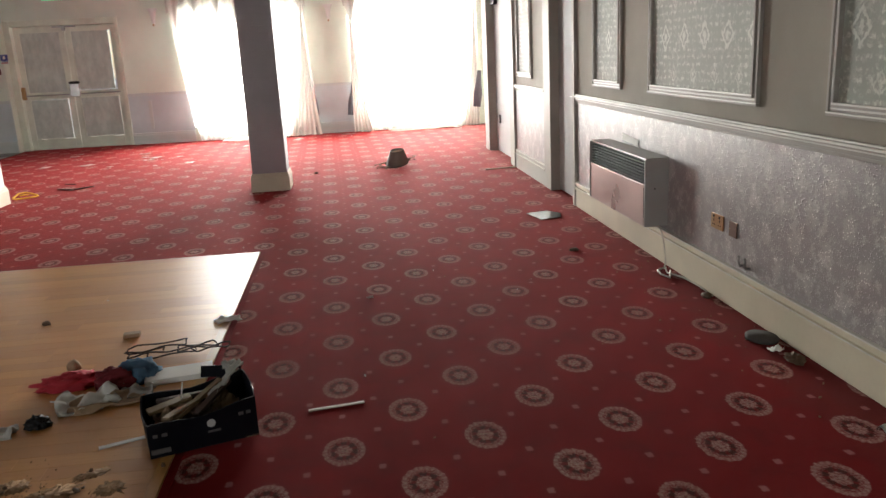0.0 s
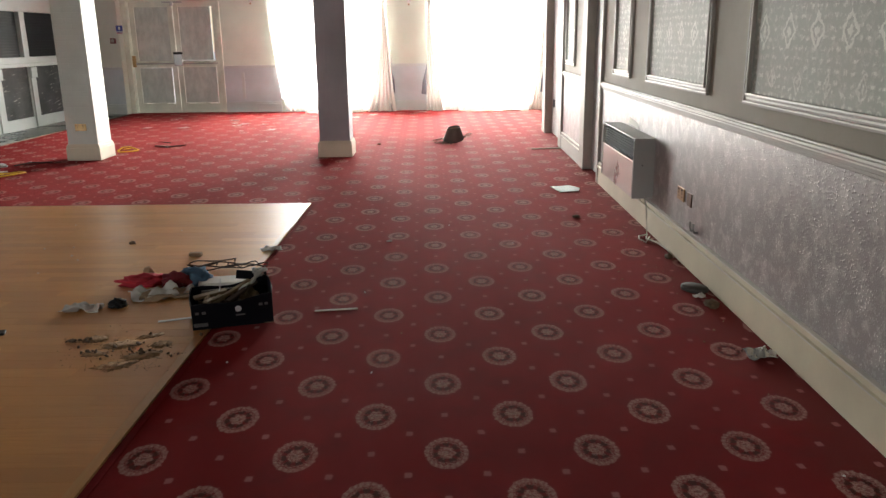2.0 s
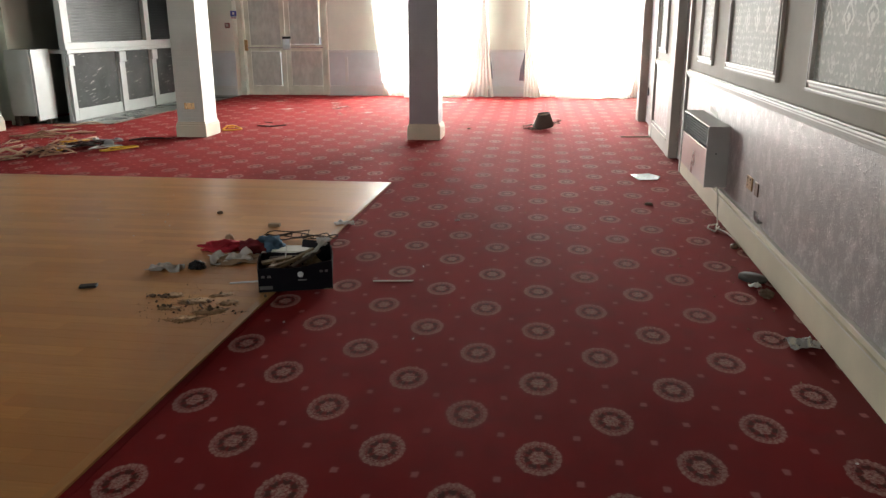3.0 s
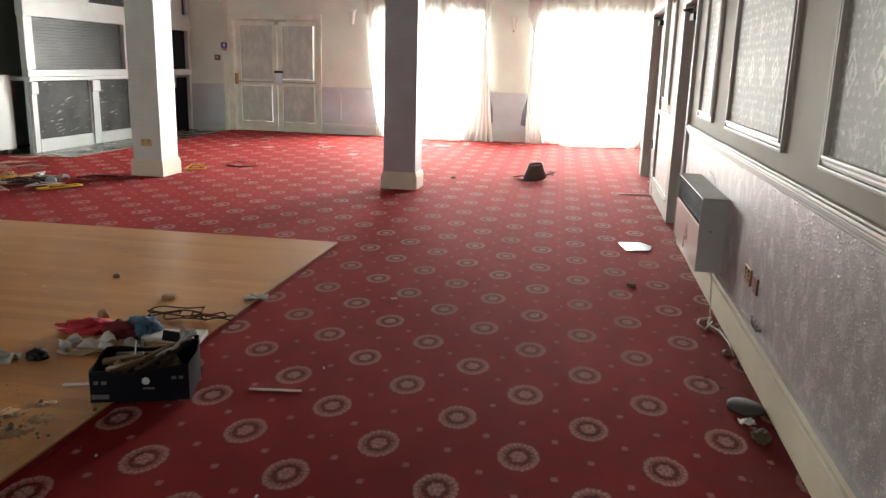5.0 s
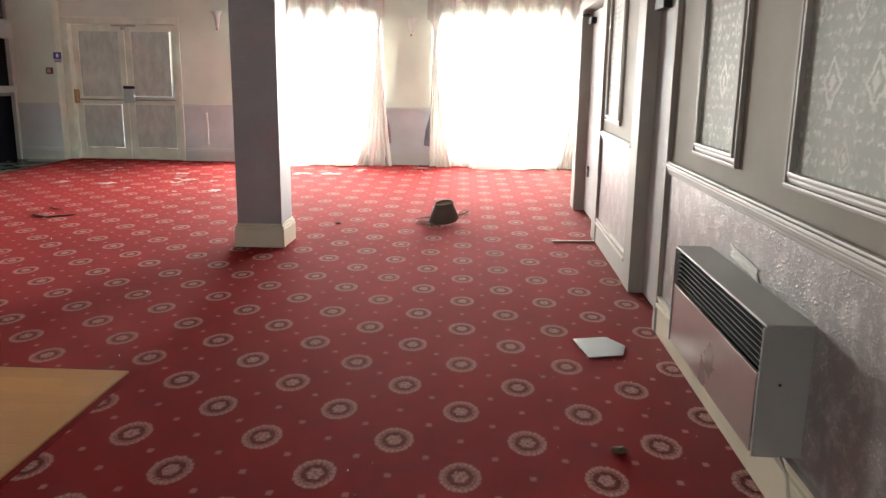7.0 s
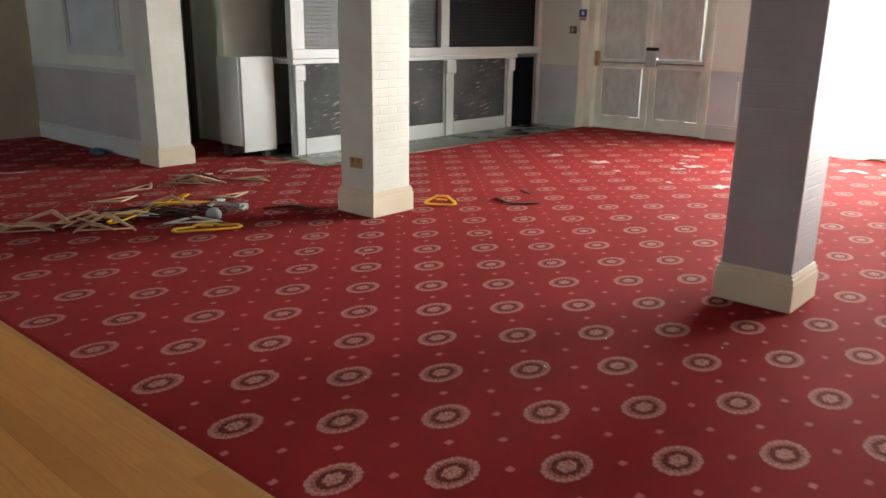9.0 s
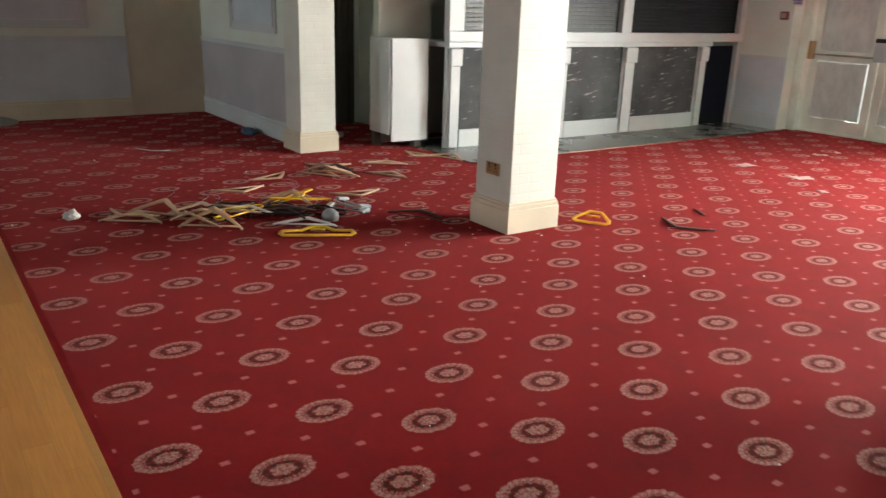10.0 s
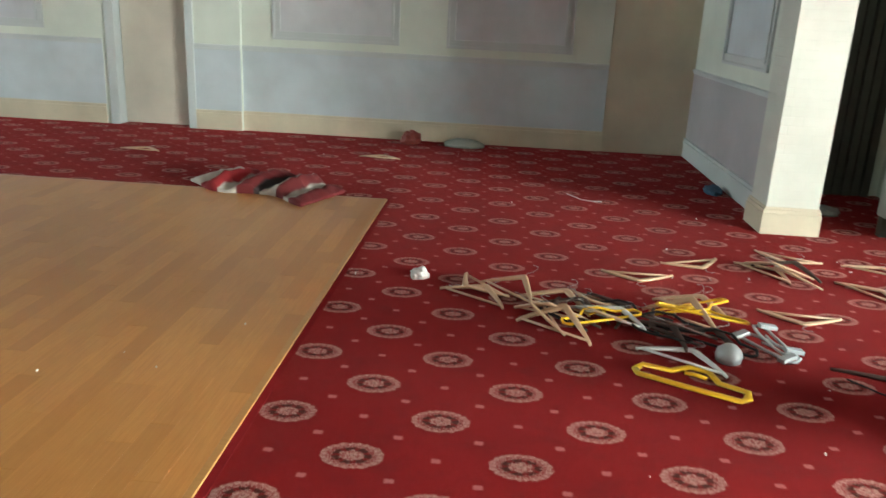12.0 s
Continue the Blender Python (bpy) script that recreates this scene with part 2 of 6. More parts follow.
def damask():
    """Silvery wallpaper with rows of pointed ovals, for the framed panels of a wall along y."""
    n = Nodes("silver damask wallpaper")
    _, y, z = n.xyz()
    wy, wz = 0.29, 0.46
    y = n.math("ADD", y, n.math("MULTIPLY", n.math("SUBTRACT", n.noise(34, 3), 0.5), 0.05))
    z = n.math("ADD", z, n.math("MULTIPLY", n.math("SUBTRACT", n.noise(29, 3), 0.5), 0.05))

    def cell(val, size, centre):
        q = n.math("DIVIDE", n.math("SUBTRACT", val, centre), size)
        return n.math("ABSOLUTE", n.math("SUBTRACT", q, n.math("ROUND", q)))

    def diamond(cy, cz, ry, rz):
        return n.math("ADD", n.math("DIVIDE", cell(y, wy, cy), ry), n.math("DIVIDE", cell(z, wz, cz), rz))

    def rings(d):
        outer = n.math("SUBTRACT", n.step(d, 0.68, 0.76), n.step(d, 0.96, 1.04))
        return n.math("ADD", outer, n.math("SUBTRACT", 1.0, n.step(d, 0.28, 0.4)))

    one = rings(diamond(5.02, 1.53, 0.25, 0.19))
    two = n.math("MULTIPLY", rings(diamond(5.165, 1.30, 0.16, 0.13)), 0.6)
    fine, mid = n.noise(85, 4), n.noise(26, 5, rough=0.7)
    lift = n.math("ADD", n.math("MAXIMUM", one, two), n.math("MULTIPLY", n.step(mid, 0.5, 0.62), 0.3))
    wob = n.math("MULTIPLY", n.math("SUBTRACT", n.noise(22, 2), 0.5), 0.03)
    dash = n.math("MULTIPLY", n.math("SUBTRACT", 1.0, n.step(cell(n.math("ADD", z, wob), 0.046, 1.36), 0.14, 0.24)), n.math("SUBTRACT", 1.0, n.step(cell(n.math("ADD", y, wob), 0.0725, 5.02), 0.26, 0.38)))
    dash = n.math("MULTIPLY", dash, n.math("MULTIPLY", n.step(mid, 0.38, 0.6), 2.0))
    lift = n.math("MINIMUM", n.math("ADD", lift, n.math("MULTIPLY", dash, 0.35)), 1.0)
    col = n.mix(lift, (0.41, 0.425, 0.375), (0.72, 0.735, 0.66))
    col = n.mix(n.math("MULTIPLY", fine, 0.22), col, (0.26, 0.26, 0.24))
    n.bump(n.math("ADD", lift, n.math("MULTIPLY", fine, 0.5)), 0.35, 0.002)
    return n.finish(col, 0.65, 0.0, 0.1)


def brick_paper(name, colour, relief=0.0035):
    """Painted embossed paper with a faint brick relief, on the pillars."""
    n = Nodes(name)
    x, y, z = n.xyz()
    comb = n.add("ShaderNodeCombineXYZ")
    n.put(comb.inputs[0], n.math("ADD", x, y))
    n.put(comb.inputs[1], z)
    br = n.add("ShaderNodeTexBrick")
    n.put(br.inputs["Vector"], comb.outputs[0])
    for key, value in (("Scale", 1.0), ("Brick Width", 0.21), ("Row Height", 0.07), ("Mortar Size", 0.006), ("Mortar Smooth", 0.6)):
        br.inputs[key].default_value = value
    fine, broad = n.noise(140, 3), n.noise(2.5, 5)
    height = n.math("ADD", n.math("MULTIPLY", n.math("SUBTRACT", 1.0, br.outputs["Fac"]), 1.0), n.math("MULTIPLY", fine, 0.5))
    col = n.mix(n.ramp(broad, (0.35, 0.0), (0.7, 1.0)), shade(colour, 0.88), colour)
    col = n.mix(n.math("MULTIPLY", br.outputs["Fac"], 0.06), col, shade(colour, 0.75))
    n.bump(height, 0.3, relief)
    return n.finish(col, 0.55)


def marble_vinyl():
    n = Nodes("dark marbled laminate")
    warp = n.noise(2.5, 4)
    _, y, z = n.xyz()
    slant = n.add("ShaderNodeCombineXYZ")
    n.put(slant.inputs[0], n.math("MULTIPLY", y, 4.0))
    n.put(slant.inputs[1], n.math("MULTIPLY", n.math("SUBTRACT", z, n.math("MULTIPLY", y, 0.18)), 30.0))
    dash = n.step(n.noise(1.0, 4, slant.outputs[0], 0.6), 0.60, 0.68)
    streak = n.math("MULTIPLY", dash, n.step(n.noise(3.0, 3), 0.38, 0.56))
    col = n.mix(n.ramp(warp, (0.3, 0.0), (0.7, 1.0)), (0.035, 0.038, 0.04), (0.085, 0.09, 0.09))
    col = n.mix(n.math("MULTIPLY", streak, 0.75), col, (0.6, 0.58, 0.55))
    return n.finish(col, n.math("ADD", n.math("MULTIPLY", warp, 0.15), 0.5), 0.0, 0.1)


def door_glass():
    """Door panel covered with a mottled grey embossed paper."""
    n = Nodes("mottled grey door panel")
    a, b = n.noise(7, 6, n.stretch(1, 1, 0.45), 0.7), n.noise(40, 3)
    col = n.mix(n.ramp(a, (0.38, 0.0), (0.62, 1.0)), (0.42, 0.46, 0.43), (0.56, 0.60, 0.56))
    n.bump(n.math("ADD", a, b), 0.4, 0.003)
    return n.finish(col, 0.5)


def shutter_material():
    n = Nodes("punched black shutter")
    _, y, z = n.xyz()
    comb = n.add("ShaderNodeCombineXYZ")
    n.put(comb.inputs[0], y)
    n.put(comb.inputs[1], z)
    br = n.add("ShaderNodeTexBrick")
    n.put(br.inputs["Vector"], comb.outputs[0])
    for key, value in (("Scale", 1.0), ("Brick Width", 0.085), ("Row Height", 0.05), ("Mortar Size", 0.016), ("Mortar Smooth", 0.2)):
        br.inputs[key].default_value = value
    br.offset = 0.0
    patch = n.noise(1.6, 4)
    hole = n.math("MULTIPLY", n.math("SUBTRACT", 1.0, br.outputs["Fac"]), n.step(patch, 0.42, 0.62))
    col = n.mix(n.math("MULTIPLY", hole, 0.5), (0.014, 0.015, 0.016), (0.11, 0.11, 0.105))
    return n.finish(col, 0.45, 0.2)


def sheer(name, clear, tone=1.0, body=0.45):
    n = Nodes(name)
    fold = n.noise(7, 4, n.stretch(1, 1, 0.06))
    weave = n.noise(500, 1)
    col = n.mix(fold, shade((0.80, 0.77, 0.71), tone), shade((0.90, 0.89, 0.86), tone))
    pleat = n.math("MULTIPLY", n.step(n.noise(11, 3, n.stretch(1, 1, 0.05)), 0.42, 0.7), 0.3)
    tr, tl, df = n.add("ShaderNodeBsdfTransparent"), n.add("ShaderNodeBsdfTranslucent"), n.add("ShaderNodeBsdfDiffuse")
    n.put(tl.inputs["Color"], col)
    n.put(df.inputs["Color"], col)
    m1, m2 = n.add("ShaderNodeMixShader"), n.add("ShaderNodeMixShader")
    n.put(m1.inputs[0], body)
    n.tree.links.new(tl.outputs[0], m1.inputs[1])
    n.tree.links.new(df.outputs[0], m1.inputs[2])
    n.put(m2.inputs[0], n.math("ADD", n.math("ADD", n.math("MULTIPLY", weave, 0.15), pleat), 1 - clear))
    n.tree.links.new(tr.outputs[0], m2.inputs[1])
    n.tree.links.new(m1.outputs[0], m2.inputs[2])
    n.tree.links.new(m2.outputs[0], n.out.inputs[0])
    return n.mat


def glass_material(name, tint=(0.95, 0.98, 0.97)):
    n = Nodes(name)
    n.put(n.bsdf.inputs["Transmission Weight"], 1.0)
    n.put(n.bsdf.inputs["IOR"], 1.45)
    return n.finish(tint, 0.03)


def glowing(name, colour, strength):
    n = Nodes(name)
    n.put(n.bsdf.inputs["Emission Color"], (*colour, 1))
    n.put(n.bsdf.inputs["Emission Strength"], strength)
    return n.finish(colour, 0.4)


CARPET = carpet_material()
BEECH = wood_material("beech strip flooring", (0.68, 0.33, 0.095), (0.49, 0.205, 0.048), "x", 0.31, 0.1)
EDGE_WOOD = wood_material("beech floor edging", (0.56, 0.30, 0.10), (0.42, 0.20, 0.06), "y", 0.25)
HANGER_WOOD = wood_material("pale hanger wood", (0.70, 0.49, 0.33), (0.54, 0.35, 0.215), "x", 0.4)
SPLIT_WOOD = wood_material("dark brown timber", (0.085, 0.038, 0.024), (0.04, 0.018, 0.012), "y", 0.6)
TAUPE = plain("taupe wall paint", (0.335, 0.30, 0.25), 0.75, grain=90, spec=0.1)
TAUPE_TRIM = ledge_trim()
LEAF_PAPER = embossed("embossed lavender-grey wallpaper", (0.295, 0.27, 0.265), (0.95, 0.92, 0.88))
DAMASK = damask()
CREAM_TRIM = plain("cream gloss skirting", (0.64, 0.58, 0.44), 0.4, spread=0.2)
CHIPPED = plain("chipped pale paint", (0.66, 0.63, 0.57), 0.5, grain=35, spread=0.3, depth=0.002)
TAN_WALL = plain("dull tan board paint", (0.62, 0.56, 0.43), 0.65, grain=110)
CREAM_WALL = plain("cream wall paint", (0.66, 0.62, 0.53), 0.6, grain=110)
WHITE_WALL = plain("off-white wall paint", (0.72, 0.78, 0.70), 0.7, grain=110, stain=0.9, spread=0.16, spec=0.3)
DOOR_CREAM = plain("worn dirty cream door paint", (0.73, 0.77, 0.67), 0.55, grain=45, stain=3.0, spread=0.2, spec=0.35)
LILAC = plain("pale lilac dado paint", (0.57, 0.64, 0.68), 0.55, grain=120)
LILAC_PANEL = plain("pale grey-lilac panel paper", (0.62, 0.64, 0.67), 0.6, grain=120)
# shaded copy of LILAC: the stub wall's dimness is put into the colour
LILAC_SHADED = plain("lilac dado paint darkened for shade", (0.44, 0.43, 0.45), 0.55, grain=120)
WHITE_TRIM = plain("white gloss paint", (0.57, 0.62, 0.62), 0.38, spread=0.1)
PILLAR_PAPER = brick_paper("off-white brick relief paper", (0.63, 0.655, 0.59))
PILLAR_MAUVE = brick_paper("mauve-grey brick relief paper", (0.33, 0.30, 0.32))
CEILING = plain("dull grey ceiling paint", (0.30, 0.30, 0.285), 0.7)
DOOR_GREY = plain("grey painted door", (0.42, 0.41, 0.40), 0.62, grain=50, spec=0.22)
DOOR_PANEL = door_glass()
MARBLE = marble_vinyl()
SHUTTER = shutter_material()
BLACK_SHUTTER = plain("black shutter paint", (0.012, 0.013, 0.015), 0.6, spec=0.12)
# lack of light in the passage and under the cupboard is put into this colour
UNLIT_TIMBER = plain("dark unlit timber", (0.085, 0.08, 0.066), 0.8)
NAVY = plain("dark navy panel", (0.004, 0.005, 0.01), 0.7, spec=0.08)
VINYL = plain("worn grey-green vinyl", (0.115, 0.125, 0.115), 0.28, grain=30, spread=0.3)
SHEER = sheer("white sheer curtain", 0.68)
VOILE = sheer("dense cream voile", 0.0, 0.95, 0.94)
HEM = sheer("crumpled white hem", 0.0, 1.0, 0.6)
HEADING = sheer("beige curtain heading", 0.12, 0.6, 0.9)
GLASS = glass_material("window glass")
SLATE_CLOTH = plain("slate blue cloth", (0.20, 0.21, 0.25), 0.9, grain=300)
BRASS = plain("tarnished brass", (0.42, 0.27, 0.13), 0.34, 0.9, grain=40)
BROWN_METAL = plain("dark bronze plate", (0.16, 0.10, 0.07), 0.4, 0.6)
BLACK = plain("black plastic", (0.016, 0.015, 0.015), 0.55, spec=0.2)
STEEL = plain("dull steel", (0.45, 0.45, 0.44), 0.35, 0.9)
HEATER_GREY = plain("grey painted heater casing", (0.40, 0.39, 0.37), 0.45, grain=80)
HEATER_PINK = plain("brushed pinkish steel panel", (0.52, 0.43, 0.40), 0.3, 0.55, grain=120)
HEATER_DARK = plain("dark heater louvre metal", (0.03, 0.034, 0.037), 0.55, 0.2)
CORD = plain("off-white flex", (0.60, 0.56, 0.48), 0.5)
PAPER = plain("crumpled white paper", (0.74, 0.72, 0.68), 0.8, grain=25, depth=0.003)
DUSTY_PAPER = plain("dusty pinkish paper", (0.50, 0.37, 0.34), 0.85, grain=25, depth=0.003)
GREY_PAPER = plain("grey dusty paper", (0.36, 0.34, 0.31), 0.85, grain=25)
CARD = plain("brown cardboard", (0.34, 0.23, 0.14), 0.85, grain=140)
BOX_PRINT = plain("black printed carton", (0.007, 0.007, 0.011), 0.5, spec=0.12)
RED_CLOTH = plain("bright red cloth", (0.42, 0.02, 0.035), 0.85, grain=250)
WINE_CLOTH = plain("dark red cloth", (0.17, 0.012, 0.02), 0.9, grain=250)
BLUE_CLOTH = plain("dusty blue cloth", (0.07, 0.14, 0.22), 0.9, grain=250)
SAGE_CLOTH = plain("sage grey cushion cloth", (0.27, 0.29, 0.25), 0.9, grain=250)
YELLOW = plain("yellow plastic", (0.88, 0.53, 0.02), 0.35, spread=0.1)
WHITE_PLASTIC = plain("white plastic", (0.72, 0.72, 0.71), 0.35, spread=0.08)
GREY_PLASTIC = plain("pale grey plastic", (0.46, 0.50, 0.52), 0.35)
RED_PLASTIC = plain("red plastic", (0.48, 0.03, 0.03), 0.4)
SIGN_BLUE = plain("blue sign print", (0.05, 0.07, 0.32), 0.4)
DARK_WEAVE = plain("dark woven wicker", (0.10, 0.077, 0.062), 0.7, grain=90, depth=0.004)
SOIL = plain("dry brown soil", (0.24, 0.145, 0.08), 0.95, grain=60, depth=0.006)
DRY_LEAF = plain("dry brown leaf", (0.13, 0.08, 0.045), 0.8)
FOIL = plain("silver foil", (0.66, 0.66, 0.66), 0.25, 0.9, grain=30, depth=0.004)
MIRROR = plain("dusty mirror glass", (0.2, 0.21, 0.21), 0.25, 0.7, spread=0.06, depth=0.0001)
BRIGHT_EXIT = glowing("lit green exit sign", (0.10, 0.75, 0.28), 2.2)
EXIT_WHITE = glowing("lit sign white", (0.9, 1.0, 0.8), 2.6)


# ---- mesh helpers ----
def box(bm, x0, x1, y0, y1, z0, z1, bevel=0.0):
    m = Matrix.LocRotScale(((x0 + x1) / 2, (y0 + y1) / 2, (z0 + z1) / 2), None, (abs(x1 - x0), abs(y1 - y0), abs(z1 - z0)))
    vs = bmesh.ops.create_cube(bm, size=1, matrix=m)["verts"]
    if bevel:
        es = list({e for v in vs for e in v.link_edges})
        bmesh.ops.bevel(bm, geom=es, offset=bevel, segments=2, affect="EDGES", profile=0.6)
    return bm


def boxes(*dims, bevel=0.0):
    bm = bmesh.new()
    for d in dims:
        box(bm, *d, bevel=bevel)
    return bm


def tube(bm, pts, r, n=7, flat=1.0, taper=1.0):
    """A round or flattened bar along a line of points."""
    pts = [Vector(p) for p in pts]
    rings = []
    for i, p in enumerate(pts):
        d = (pts[min(i + 1, len(pts) - 1)] - pts[max(i - 1, 0)]).normalized()
        up = Vector((0, 0, 1)) if abs(d.z) < 0.95 else Vector((0, 1, 0))
        side = d.cross(up).normalized()
        top = side.cross(d)
        k = r * (1 + (taper - 1) * i / max(1, len(pts) - 1))
        rings.append([bm.verts.new(p + side * math.cos(a) * k + top * math.sin(a) * k * flat) for a in (2 * math.pi * j / n for j in range(n))])
    for a, b in zip(rings, rings[1:]):
        for j in range(n):
            bm.faces.new((a[j], a[(j + 1) % n], b[(j + 1) % n], b[j]))
    bm.faces.new(rings[0])
    bm.faces.new(rings[-1][::-1])
    return bm


def lathe(bm, profile, n=24, centre=(0, 0, 0)):
    """Turn (radius, height) pairs about the upright axis."""
    c = Vector(centre)
    rings = [[bm.verts.new(c + Vector((r * math.cos(2 * math.pi * j / n), r * math.sin(2 * math.pi * j / n), z))) for j in range(n)] for r, z in profile]
    for a, b in zip(rings, rings[1:]):
        for j in range(n):
            bm.faces.new((a[j], a[(j + 1) % n], b[(j + 1) % n], b[j]))
    return bm


def rod(bm, a, b, r, n=12):
    return tube(bm, (a, b), r, n)


def lump(sx, sy, sz, seed, rough=0.35, sub=4, folds=3.0):
    """A crumpled heap that rests on z = 0."""
    bm = bmesh.new()
    bmesh.ops.create_icosphere(bm, subdivisions=sub, radius=1)
    off = Vector((seed * 7.3, seed * 3.1, seed * 1.7))
    for v in bm.verts:
        d = v.co.normalized()
        k = 0.9 + 0.6 * rough * noise.noise(d * folds * 0.6 + off) - rough * 0.7 * abs(noise.noise(d * folds * 1.3 + off)) + 0.2 * rough * noise.noise(d * folds * 3.5 + off)
        v.co = Vector((d.x * k * sx, d.y * k * sy, max(-0.25, d.z * k) * sz))
    low = min(v.co.z for v in bm.verts)
    for v in bm.verts:
        v.co.z -= low
    for f in bm.faces:
        f.smooth = True
    return bm


def rag(sx, sy, seed, height=0.05, n=22, thick=0.004):
    """A rumpled sheet of cloth or paper lying on z = 0."""
    bm = bmesh.new()
    off = Vector((seed * 5.1, seed * 2.3, 0))
    top, low = [], []
    for layer, store in ((0, top), (1, low)):
        for i in range(n + 1):
            row = []
            for j in range(n + 1):
                u, w = i / n - 0.5, j / n - 0.5
                edge = 1 + 0.22 * noise.noise(Vector((u * 5, w * 5, seed)))
                p = Vector((u * sx * edge, w * sy * edge, 0))
                h = max(0.0, 0.12 + 0.55 * noise.noise(Vector((u * 3.2, w * 3.2, 0)) + off) + 0.12 * noise.noise(Vector((u * 9, w * 9, 4)) + off))
                row.append(bm.verts.new((p.x, p.y, max(0.001, h * height * 1.8) + (thick if layer == 0 else 0))))
            store.append(row)
    for i in range(n):
        for j in range(n):
            bm.faces.new((top[i][j], top[i + 1][j], top[i + 1][j + 1], top[i][j + 1]))
            bm.faces.new((low[i][j], low[i][j + 1], low[i + 1][j + 1], low[i + 1][j]))
    for i in range(n):
        bm.faces.new((top[i][0], low[i][0], low[i + 1][0], top[i + 1][0]))
        bm.faces.new((top[i][n], top[i + 1][n], low[i + 1][n], low[i][n]))
        bm.faces.new((top[0][i], top[0][i + 1], low[0][i + 1], low[0][i]))
        bm.faces.new((top[n][i], low[n][i], low[n][i + 1], top[n][i + 1]))
    for f in bm.faces:
        f.smooth = True
    return bm


def mesh_of(name, bm, material, smooth=None):
    me = bpy.data.meshes.new(name)
    bmesh.ops.recalc_face_normals(bm, faces=bm.faces)
    if smooth is not None:
        for f in bm.faces:
            f.smooth = smooth
    bm.to_mesh(me)
    bm.free()
    me.materials.append(material)
    return me


def part(name, bm, material, parent, label="", smooth=None):
    ob = new(name, mesh_of(name, bm, material, smooth))
    ob.parent = parent
    if label:
        tagged(ob, label)
    return ob


def solid(name, bm, material, label, category, group="", kind="", at=None, smooth=None):
    """A top-level thing that is one mesh, or the base piece of the setting."""
    ob = new(name, mesh_of(name, bm, material, smooth))
    if at is not None:
        ob.matrix_basis = at
    return tagged(ob, label, category, group, kind)


def thing(name, label, category, group="", at=None, kind=""):
    ob = new(name)
    ob.empty_display_size = 0.1
    if at is not None:
        ob.matrix_basis = at
    return tagged(ob, label, category, group, kind)


# ---- the room: floor, ceiling, walls ----
EX, NY, WX, SY, TOP = 2.165, 16.045, -10.97, -9.4, 3.25   # east, north, west, south faces and ceiling
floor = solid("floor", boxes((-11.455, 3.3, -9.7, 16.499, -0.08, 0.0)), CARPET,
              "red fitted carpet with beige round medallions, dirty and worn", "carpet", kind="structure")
ceiling = solid("ceiling", boxes((-11.455, 3.3, -9.7, 16.499, TOP, TOP + 0.12)), CEILING, "plain dull grey painted ceiling", "ceiling", kind="structure")


def skirting_profile(bm, axis, face, out, a, b, top=0.21, deep=0.028):
    """Skirting along a wall: a board, a stepped cap and a quarter bead. out: +1 or -1, the way the wall faces."""
    for h0, h1, d in ((0.0, top - 0.062, deep * 0.8), (top - 0.062, top - 0.036, deep * 1.15), (top - 0.036, top - 0.016, deep * 0.7), (top - 0.016, top, deep * 0.95)):
        lo, hi = sorted((face, face + out * d))
        box(bm, *((lo, hi, a, b) if axis == "x" else (a, b, lo, hi)), h0, h1, bevel=0.004)
    return bm


def rail_profile(bm, axis, face, out, a, b, low, high, deep=0.035):
    t = high - low
    for h0, h1, d in ((0, 0.25, 0.5), (0.25, 0.6, 0.75), (0.6, 0.85, 1.0), (0.85, 1.0, 0.7)):
        lo, hi = sorted((face, face + out * d * deep))
        box(bm, *((lo, hi, a, b) if axis == "x" else (a, b, lo, hi)), low + h0 * t, low + h1 * t, bevel=0.003)
    return bm


def moulding(bm, axis, face, out, a, b, low, high, wide=0.06):
    """A picture-frame moulding on a wall: an outer bead, a flat and an inner bead."""
    for inset, w, d in ((0, wide * 0.3, 0.022), (wide * 0.3, wide * 0.4, 0.013), (wide * 0.7, wide * 0.3, 0.026)):
        a0, b0, l0, h0 = a + inset, b - inset, low + inset, high - inset
        lo, hi = sorted((face, face + out * d))
        for p, q, r, s in ((a0, b0, l0, l0 + w), (a0, b0, h0 - w, h0), (a0, a0 + w, l0 + w, h0 - w), (b0 - w, b0, l0 + w, h0 - w)):
            box(bm, *((lo, hi, p, q) if axis == "x" else (p, q, lo, hi)), r, s, bevel=0.003)
    return bm


